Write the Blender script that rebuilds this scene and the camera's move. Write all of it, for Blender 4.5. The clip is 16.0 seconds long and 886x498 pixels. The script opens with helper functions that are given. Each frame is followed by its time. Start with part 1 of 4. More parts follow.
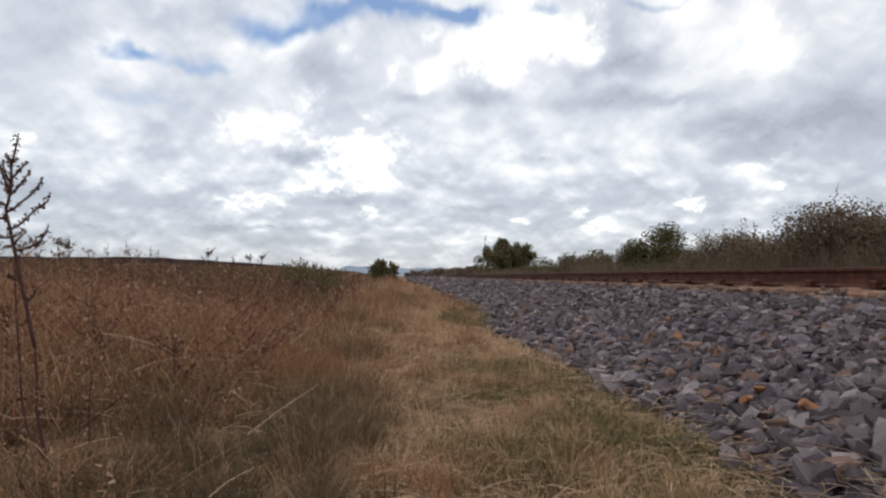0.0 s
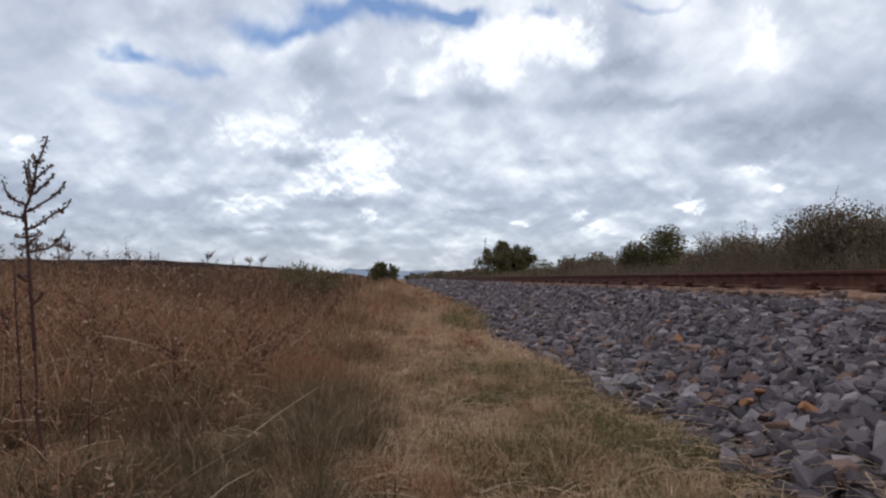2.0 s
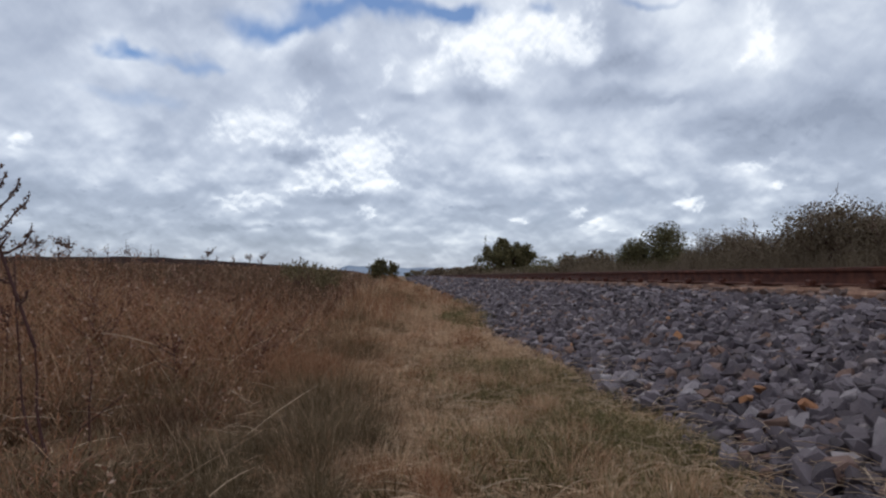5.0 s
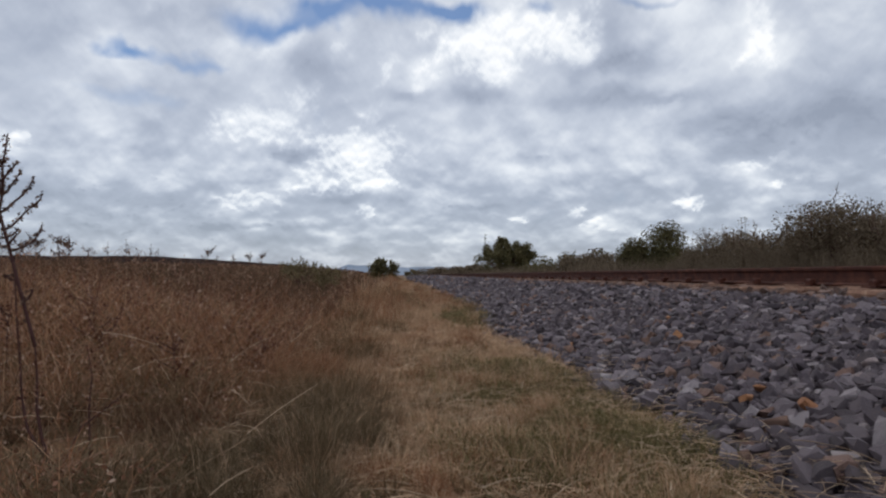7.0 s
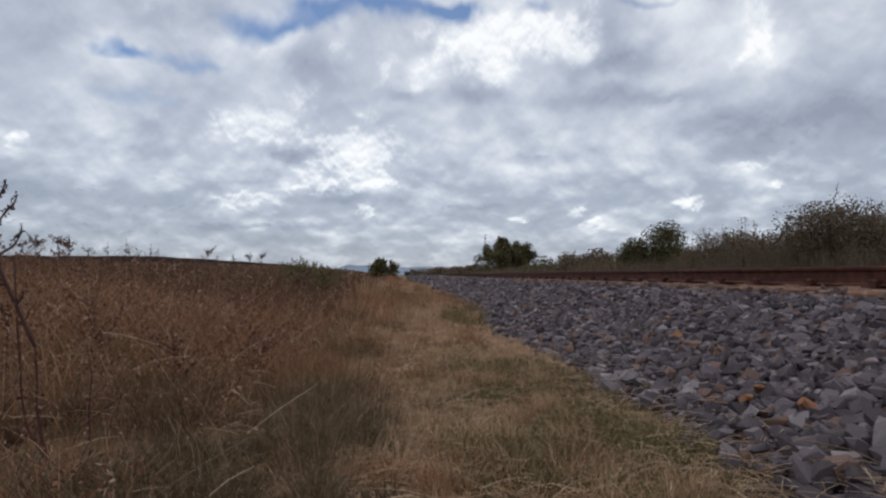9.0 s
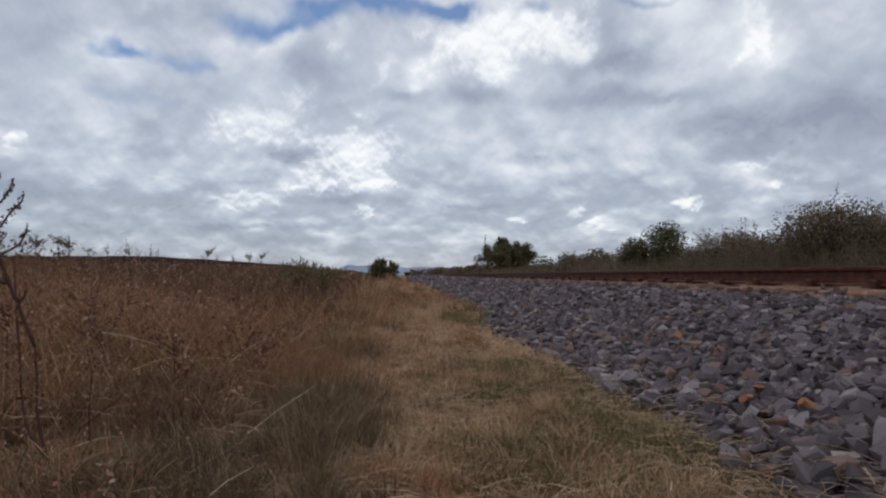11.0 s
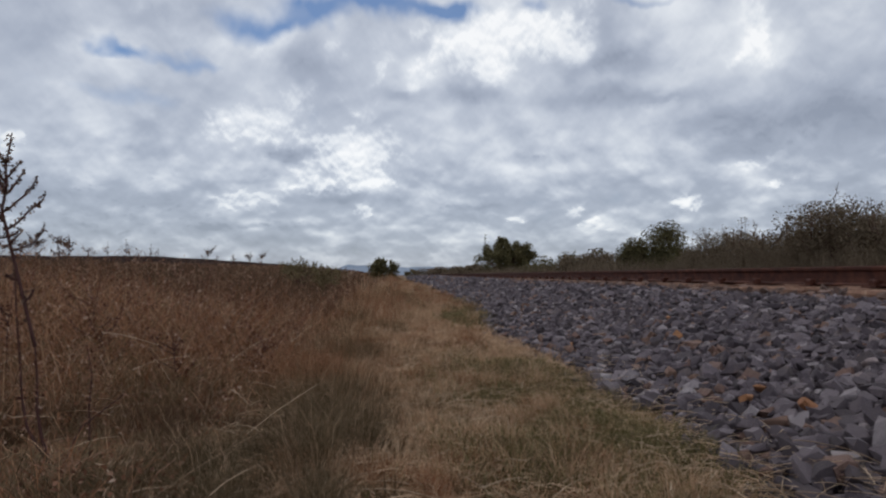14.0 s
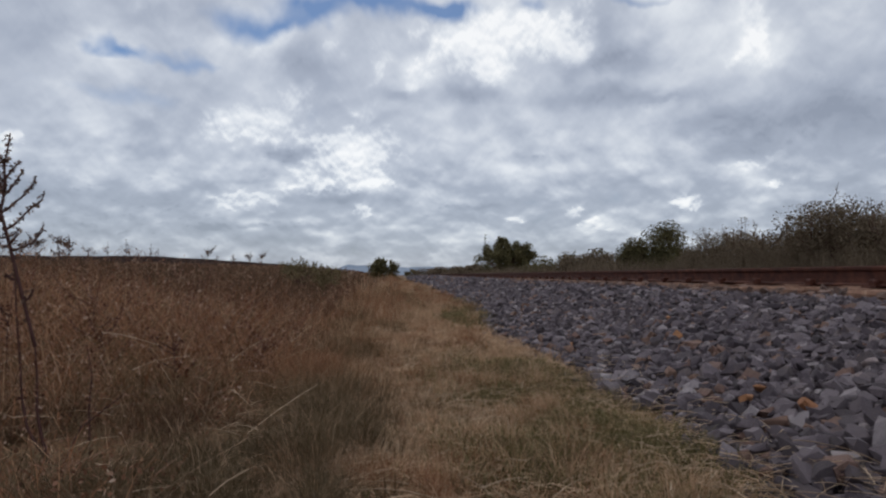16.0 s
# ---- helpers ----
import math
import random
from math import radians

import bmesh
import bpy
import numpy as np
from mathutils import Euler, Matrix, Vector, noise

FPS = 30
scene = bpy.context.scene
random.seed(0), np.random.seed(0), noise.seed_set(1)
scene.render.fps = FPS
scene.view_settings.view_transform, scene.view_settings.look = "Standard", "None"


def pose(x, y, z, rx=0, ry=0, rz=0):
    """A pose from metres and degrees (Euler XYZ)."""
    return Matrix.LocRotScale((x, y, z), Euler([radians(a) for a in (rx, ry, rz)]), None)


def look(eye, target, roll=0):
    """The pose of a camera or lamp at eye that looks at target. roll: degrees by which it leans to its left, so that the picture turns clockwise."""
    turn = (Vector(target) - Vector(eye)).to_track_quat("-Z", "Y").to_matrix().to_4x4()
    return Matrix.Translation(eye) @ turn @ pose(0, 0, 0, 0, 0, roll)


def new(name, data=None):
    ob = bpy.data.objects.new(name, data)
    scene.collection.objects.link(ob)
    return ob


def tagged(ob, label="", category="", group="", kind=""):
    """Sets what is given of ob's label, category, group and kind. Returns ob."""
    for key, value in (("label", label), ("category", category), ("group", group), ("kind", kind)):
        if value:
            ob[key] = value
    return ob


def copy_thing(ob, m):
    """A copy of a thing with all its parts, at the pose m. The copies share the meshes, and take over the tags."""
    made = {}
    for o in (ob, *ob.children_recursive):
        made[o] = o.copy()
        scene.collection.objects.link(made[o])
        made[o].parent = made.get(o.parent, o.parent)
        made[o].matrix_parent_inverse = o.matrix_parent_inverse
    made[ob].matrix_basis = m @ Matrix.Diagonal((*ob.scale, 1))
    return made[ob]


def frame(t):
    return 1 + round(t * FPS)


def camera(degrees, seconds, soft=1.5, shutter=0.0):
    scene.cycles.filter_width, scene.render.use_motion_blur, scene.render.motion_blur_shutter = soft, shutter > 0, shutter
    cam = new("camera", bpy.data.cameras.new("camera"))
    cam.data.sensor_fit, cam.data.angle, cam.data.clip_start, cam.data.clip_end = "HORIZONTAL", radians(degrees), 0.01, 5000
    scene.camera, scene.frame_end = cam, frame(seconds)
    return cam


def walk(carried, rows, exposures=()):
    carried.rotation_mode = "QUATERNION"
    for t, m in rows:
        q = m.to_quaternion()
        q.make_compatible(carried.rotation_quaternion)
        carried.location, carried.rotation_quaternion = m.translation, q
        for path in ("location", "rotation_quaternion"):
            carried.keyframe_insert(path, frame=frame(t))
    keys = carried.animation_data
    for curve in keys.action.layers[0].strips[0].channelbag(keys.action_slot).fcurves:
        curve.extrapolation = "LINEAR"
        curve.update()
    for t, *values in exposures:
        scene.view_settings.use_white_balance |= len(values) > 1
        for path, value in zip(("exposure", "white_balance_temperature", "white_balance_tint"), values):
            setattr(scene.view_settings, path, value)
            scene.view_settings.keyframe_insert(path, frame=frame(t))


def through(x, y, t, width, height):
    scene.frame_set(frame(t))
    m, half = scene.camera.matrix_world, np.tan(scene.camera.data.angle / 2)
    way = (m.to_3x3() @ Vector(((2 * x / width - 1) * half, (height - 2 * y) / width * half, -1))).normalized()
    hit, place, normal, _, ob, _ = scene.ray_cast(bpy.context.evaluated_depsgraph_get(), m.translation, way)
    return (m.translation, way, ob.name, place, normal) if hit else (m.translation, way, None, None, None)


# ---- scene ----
# A low view beside a railway: the rail runs along +y, the verge and field lie at x < 0.8, the ballast and track at x > 0.8.
EYE = 0.47
YAW, PITCH, FOCAL = 3.679, 2.353, 1119.65   # degrees, degrees, focal length in units of the picture's width / 1568

# ---- camera ----
cam = camera(70, 16.0, soft=2.3)


def view(nod):
    """The standing camera; nod is a small extra upward tilt, in thousandths of a radian."""
    return pose(0, 0, EYE, 90 + PITCH + math.degrees(nod * 0.001), 0, -YAW)


NODS = ((0, 1.7), (0.5, 2.3), (1, 3.5), (1.5, 6.2), (2, 5.8), (2.5, 6.6), (3, 7.0), (3.5, 4.0), (4, 1.9), (4.2, 1.6), (6.3, 1.2), (6.5, 1.1),
        (7, 0), (8, 0), (8.5, 1.1), (9, 0), (11.5, 0.7), (12, 1.0), (12.5, 0.4), (13, 0), (16, 0))
EXPOSURES = ((0, 0.0, 6800, 10), (1, -0.08, 6600, 10), (1.8, -0.17, 6350, 11), (2.5, -0.22, 6250, 11), (3.5, -0.29, 6130, 11), (4.2, -0.34, 6080, 11), (6.5, -0.39, 6300, 11), (8, -0.42, 6330, 11), (16, -0.52, 6330, 11))
walk(cam, [(t, view(n)) for t, n in NODS], exposures=EXPOSURES)

# ---- world, sun ----
SUN_ELEVATION, SUN_AZIMUTH = 52.0, -12.0     # degrees; azimuth from +y towards +x
world = bpy.data.worlds.new("sky")
scene.world = world
world.use_nodes = True
wn = world.node_tree.nodes
sky = wn.new("ShaderNodeTexSky")
sky.sky_type, sky.sun_disc = "NISHITA", False
sky.sun_elevation, sky.sun_rotation = radians(SUN_ELEVATION), radians(SUN_AZIMUTH)
world.node_tree.links.new(sky.outputs[0], wn["Background"].inputs[0])
sky.dust_density, sky.ozone_density = 0.2, 5.0
wn["Background"].inputs[1].default_value = 0.10
sun_data = bpy.data.lights.new("sun", "SUN")
sun_data.energy, sun_data.angle, sun_data.color = 5.0, radians(14), (1.0, 0.92, 0.80)
sun = new("sun", sun_data)
se, sa = radians(SUN_ELEVATION), radians(SUN_AZIMUTH)
sun.matrix_world = look((math.cos(se) * math.sin(sa) * 50, math.cos(se) * math.cos(sa) * 50, math.sin(se) * 50), (0, 0, 0))


# ---- node helpers ----
class Nodes:
    """A short way to write node trees."""

    def __init__(self, name):
        self.mat = bpy.data.materials.new(name)
        self.mat.use_nodes = True
        self.tree = self.mat.node_tree
        self.tree.nodes.clear()
        self.out = self.tree.nodes.new("ShaderNodeOutputMaterial")

    def put(self, socket, value):
        if isinstance(value, bpy.types.NodeSocket):
            self.tree.links.new(value, socket)
        elif value is not None:
            socket.default_value = value

    def math(self, op, a, b=None, c=None, clamp=False):
        n = self.tree.nodes.new("ShaderNodeMath")
        n.operation, n.use_clamp = op, clamp
        for i, v in enumerate((a, b, c)):
            self.put(n.inputs[i], v)
        return n.outputs[0]

    def noise(self, vector, scale, detail=4, rough=0.55, distortion=0.0):
        n = self.tree.nodes.new("ShaderNodeTexNoise")
        for key, v in (("Vector", vector), ("Scale", scale), ("Detail", detail), ("Roughness", rough), ("Distortion", distortion)):
            self.put(n.inputs[key], v)
        return n.outputs[0]

    def ramp(self, fac, stops):
        n = self.tree.nodes.new("ShaderNodeValToRGB")
        els = n.color_ramp.elements
        while len(els) < len(stops):
            els.new(0.5)
        for e, (p, c) in zip(els, stops):
            e.position, e.color = p, (*c, 1)
        self.put(n.inputs[0], fac)
        return n.outputs[0]

    def mix(self, fac, a, b, how="MIX"):
        n = self.tree.nodes.new("ShaderNodeMixRGB")
        n.blend_type = how
        for i, v in enumerate((fac, a, b)):
            self.put(n.inputs[i], (*v, 1) if isinstance(v, tuple) and len(v) == 3 else v)
        return n.outputs[0]

    def coords(self, which="Object"):
        return self.tree.nodes.new("ShaderNodeTexCoord").outputs[which]

    def island(self):
        return self.tree.nodes.new("ShaderNodeNewGeometry").outputs["Random Per Island"]

    def any_object(self):
        return self.tree.nodes.new("ShaderNodeObjectInfo").outputs["Random"]

    def bump(self, height, strength, distance=0.01):
        n = self.tree.nodes.new("ShaderNodeBump")
        for key, v in (("Height", height), ("Strength", strength), ("Distance", distance)):
            self.put(n.inputs[key], v)
        return n.outputs[0]

    def surface(self, colour, rough=0.9, metal=0.0, normal=None, through=0.0, spec=0.3):
        b = self.tree.nodes.new("ShaderNodeBsdfPrincipled")
        for key, v in (("Base Color", colour), ("Roughness", rough), ("Metallic", metal), ("Normal", normal), ("Specular IOR Level", spec)):
            self.put(b.inputs[key], (*v, 1) if isinstance(v, tuple) and len(v) == 3 else v)
        last = b.outputs[0]
        if through:
            tr = self.tree.nodes.new("ShaderNodeBsdfTranslucent")
            self.put(tr.inputs[0], colour)
            mx = self.tree.nodes.new("ShaderNodeMixShader")
            mx.inputs[0].default_value = through
            self.tree.links.new(last, mx.inputs[1])
            self.tree.links.new(tr.outputs[0], mx.inputs[2])
            last = mx.outputs[0]
        self.tree.links.new(last, self.out.inputs[0])
        return self.mat


# ---- materials ----
def blade_material(name, stops, through=0.25, patch=0.5, scale=1.3):
    """Dry or green plant fibre: a colour for each blade, shifted in patches over the ground."""
    n = Nodes(name)
    fac = n.math("ADD", n.math("MULTIPLY", n.island(), 1 - patch), n.math("MULTIPLY", n.noise(n.coords(), scale, 3), patch))
    col = n.ramp(fac, stops)
    fine = n.noise(n.coords(), 60, 2)
    col = n.mix(0.5, col, n.ramp(fine, ((0.3, (0.6, 0.6, 0.6)), (0.7, (1.25, 1.25, 1.25)))), "MULTIPLY")
    return n.surface(col, 0.85, through=through, spec=0.15)


RUSSET = blade_material("russet_grass", ((0.12, (0.110, 0.047, 0.027)), (0.40, (0.300, 0.135, 0.070)), (0.62, (0.440, 0.225, 0.120)), (0.88, (0.62, 0.42, 0.26))), patch=0.35)
STRAW = blade_material("straw", ((0.15, (0.26, 0.140, 0.080)), (0.5, (0.57, 0.37, 0.225)), (0.85, (0.84, 0.64, 0.44))), patch=0.62, scale=3.2)
GREEN = blade_material("green_grass", ((0.2, (0.095, 0.082, 0.034)), (0.5, (0.190, 0.165, 0.070)), (0.85, (0.40, 0.30, 0.16))), patch=0.3)
OLIVE = blade_material("olive_grass", ((0.15, (0.078, 0.050, 0.027)), (0.5, (0.180, 0.118, 0.062)), (0.88, (0.37, 0.255, 0.145))), patch=0.35)
PALE = blade_material("pale_stalk", ((0.2, (0.40, 0.27, 0.17)), (0.8, (0.74, 0.57, 0.40))))
WEED = blade_material("weed_bark", ((0.2, (0.055, 0.026, 0.024)), (0.8, (0.125, 0.062, 0.052))), through=0.0)
SEED = blade_material("weed_seed", ((0.2, (0.065, 0.036, 0.028)), (0.6, (0.17, 0.10, 0.072)), (0.95, (0.42, 0.31, 0.24))), through=0.15, patch=0.2)
DUSKY = blade_material("dusky_grass", ((0.15, (0.060, 0.034, 0.022)), (0.5, (0.130, 0.075, 0.045)), (0.88, (0.25, 0.155, 0.095))), patch=0.35)
MOSSY = blade_material("mossy_grass", ((0.15, (0.060, 0.041, 0.023)), (0.5, (0.145, 0.102, 0.055)), (0.88, (0.31, 0.225, 0.135))), patch=0.45, scale=5)
CURLED = blade_material("curled_leaf", ((0.1, (0.10, 0.045, 0.030)), (0.5, (0.26, 0.125, 0.075)), (0.80, (0.46, 0.28, 0.19)), (0.97, (0.62, 0.47, 0.36))), patch=0.15)
FALLEN = blade_material("fallen_stem", ((0.1, (0.13, 0.065, 0.042)), (0.5, (0.32, 0.18, 0.115)), (0.85, (0.58, 0.40, 0.28))), patch=0.3, scale=2.5)
LEAF_DARK = blade_material("leaf_dark", ((0.2, (0.070, 0.066, 0.032)), (0.5, (0.140, 0.122, 0.058)), (0.85, (0.23, 0.185, 0.09))), scale=0.6)
LEAF_BROWN = blade_material("leaf_brown", ((0.2, (0.105, 0.078, 0.052)), (0.5, (0.185, 0.138, 0.092)), (0.85, (0.29, 0.22, 0.15))), scale=0.6)
LEAF_GREEN = blade_material("leaf_green", ((0.2, (0.11, 0.088, 0.042)), (0.5, (0.185, 0.145, 0.075)), (0.85, (0.31, 0.245, 0.14))), scale=1.5)


def stone_material(name, single, stops):
    n = Nodes(name)
    fac = n.any_object() if single else n.island()
    col = n.ramp(fac, stops)
    grain = n.math("MULTIPLY", n.math("ADD", n.noise(n.coords(), 38, 4, 0.7, 0.8), n.noise(n.coords(), 120, 4, 0.6)), 0.5)
    dust = n.noise(n.coords(), 14, 4, 0.6)
    col = n.mix(0.75, col, n.ramp(grain, ((0.34, (0.48, 0.48, 0.49)), (0.66, (1.58, 1.56, 1.54)))), "MULTIPLY")
    col = n.mix(n.math("MULTIPLY", n.math("SUBTRACT", dust, 0.52, clamp=True), 2.2, clamp=True), col, (0.17, 0.125, 0.10))
    return n.surface(col, 0.82, normal=n.bump(grain, 0.45, 0.004), spec=0.4)


GREYS = ((0.0, (0.036, 0.026, 0.030)), (0.3, (0.080, 0.062, 0.070)), (0.65, (0.128, 0.102, 0.112)), (0.86, (0.20, 0.165, 0.175)), (0.91, (0.31, 0.27, 0.27)),
         (0.93, (0.15, 0.085, 0.068)), (1.0, (0.21, 0.125, 0.09)))
STONE = stone_material("ballast_stone", False, GREYS)
STONE_SINGLE = stone_material("ballast_stone_near", True, GREYS)
STAINED = stone_material("stained_stone", False, ((0.0, (0.065, 0.036, 0.028)), (0.5, (0.135, 0.080, 0.060)), (1.0, (0.21, 0.13, 0.10))))
OCHRE = stone_material("ochre_stone", True, ((0.0, (0.30, 0.125, 0.055)), (1.0, (0.42, 0.20, 0.09))))

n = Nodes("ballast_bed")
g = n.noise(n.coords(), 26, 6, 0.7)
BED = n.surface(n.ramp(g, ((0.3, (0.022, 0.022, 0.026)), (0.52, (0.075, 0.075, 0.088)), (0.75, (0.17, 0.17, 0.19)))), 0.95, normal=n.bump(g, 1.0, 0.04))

n = Nodes("rail_rust")
g = n.noise(n.coords(), 9, 6, 0.65)
f = n.noise(n.coords(), 120, 3)
RUST = n.surface(n.mix(0.5, n.ramp(g, ((0.3, (0.040, 0.014, 0.011)), (0.5, (0.085, 0.029, 0.019)), (0.72, (0.16, 0.058, 0.034)))),
                       n.ramp(f, ((0.3, (0.7, 0.7, 0.7)), (0.7, (1.2, 1.2, 1.2)))), "MULTIPLY"), 0.8, 0.15, n.bump(f, 0.4, 0.003), spec=0.3)

n = Nodes("rail_running_top")
g = n.noise(n.coords(), 30, 4)
WORN = n.surface(n.ramp(g, ((0.3, (0.05, 0.026, 0.022)), (0.7, (0.11, 0.06, 0.05)))), 0.5, 0.4, n.bump(g, 0.2, 0.002))

n = Nodes("sleeper_timber")
g = n.noise(n.coords(), 14, 6, 0.65, 0.6)
c = n.mix(0.35, n.ramp(g, ((0.3, (0.15, 0.075, 0.050)), (0.55, (0.30, 0.175, 0.12)), (0.75, (0.42, 0.28, 0.20)))),
          n.ramp(n.any_object(), ((0.0, (0.55, 0.5, 0.5)), (1.0, (1.3, 1.25, 1.2)))), "MULTIPLY")
TIMBER = n.surface(c, 0.9, normal=n.bump(g, 0.6, 0.01), spec=0.2)

n = Nodes("dry_ground")
big, mid, fine = n.noise(n.coords(), 0.35, 4), n.noise(n.coords(), 3.5, 5, 0.65), n.noise(n.coords(), 45, 5, 0.7)
soil = n.ramp(mid, ((0.3, (0.085, 0.050, 0.028)), (0.52, (0.220, 0.140, 0.078)), (0.72, (0.42, 0.30, 0.175))))
soil = n.mix(n.math("MULTIPLY", big, 0.5), soil, (0.16, 0.085, 0.045))
soil = n.mix(0.7, soil, n.ramp(fine, ((0.3, (0.55, 0.55, 0.55)), (0.7, (1.4, 1.38, 1.34)))), "MULTIPLY")
SOIL = n.surface(soil, 0.95, normal=n.bump(fine, 0.8, 0.03), spec=0.1)

n = Nodes("dark_heath")
g = n.noise(n.coords(), 0.6, 5)
HEATH = n.surface(n.ramp(g, ((0.35, (0.030, 0.020, 0.018)), (0.65, (0.065, 0.045, 0.038)))), 1.0, spec=0.0)

# distance haze is painted into the hills' surface colour as pale blue
n = Nodes("far_hill_hazed")
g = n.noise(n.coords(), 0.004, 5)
HAZED_HILL = n.surface(n.ramp(g, ((0.35, (0.30, 0.36, 0.44)), (0.65, (0.38, 0.43, 0.50)))), 1.0, spec=0.0)


# ---- clouds ----
def bearing(px, py):
    """Azimuth and elevation (radians) of a place in the picture."""
    v = Vector(((px - 784) / FOCAL, (441 - py) / FOCAL, -1))
    v = pose(0, 0, 0, 90 + PITCH, 0, -YAW).to_3x3() @ v
    return math.atan2(v.x, v.y), math.atan2(v.z, math.hypot(v.x, v.y))


CLOUD_BASE, CLOUD_REACH = 500.0, 4600.0
# where the cover opens, where the cloud is thin and bright, where its underside is dark: x, y, half width, half height, amount
GAPS = ((450, 50, 48, 20, 1.0), (520, 42, 36, 12, 0.8), (560, 20, 40, 14, 0.8), (680, 8, 130, 15, 1.0), (205, 70, 18, 14, 0.8), (230, 95, 36, 9, 0.9), (350, 120, 45, 8, 0.65),
        (250, 175, 40, 12, 0.3), (160, 158, 60, 10, 0.25), (805, 18, 40, 14, 0.8), (965, 6, 30, 8, 0.6), (1165, 0, 60, 8, 0.6))
BRIGHTS = ((850, 95, 60, 50, 0.50), (930, 40, 50, 35, 0.35), (1010, 60, 40, 40, 0.40), (630, 270, 62, 30, 0.55), (560, 330, 50, 22, 0.35), (665, 325, 35, 14, 0.3),
           (400, 225, 30, 25, 0.35), (470, 225, 45, 25, 0.25), (440, 355, 50, 14, 0.40), (1222, 357, 17, 10, 0.95), (1320, 292, 40, 9, 0.35), (1375, 322, 20, 6, 0.4),
           (1340, 60, 35, 60, 0.35), (620, 165, 160, 80, 0.16), (30, 250, 16, 12, 0.5), (650, 375, 15, 9, 0.5), (915, 385, 20, 8, 0.4), (1020, 375, 14, 8, 0.4), (1050, 398, 22, 9, 0.4))
DARKS = ((840, 170, 60, 16, 0.32), (1090, 110, 90, 22, 0.34), (1120, 175, 120, 14, 0.32), (1060, 60, 50, 30, 0.2), (550, 120, 60, 25, 0.28), (520, 275, 45, 8, 0.4),
         (720, 165, 35, 12, 0.28), (1490, 160, 90, 40, 0.22), (1400, 240, 170, 40, 0.22), (340, 40, 50, 30, 0.16), (100, 230, 150, 30, 0.1), (600, 350, 100, 10, 0.24),
         (840, 368, 60, 6, 0.25), (440, 400, 90, 5, 0.22), (1300, 215, 120, 20, 0.2), (960, 280, 60, 10, 0.2), (120, 370, 260, 70, 0.16), (1480, 400, 130, 60, 0.14))


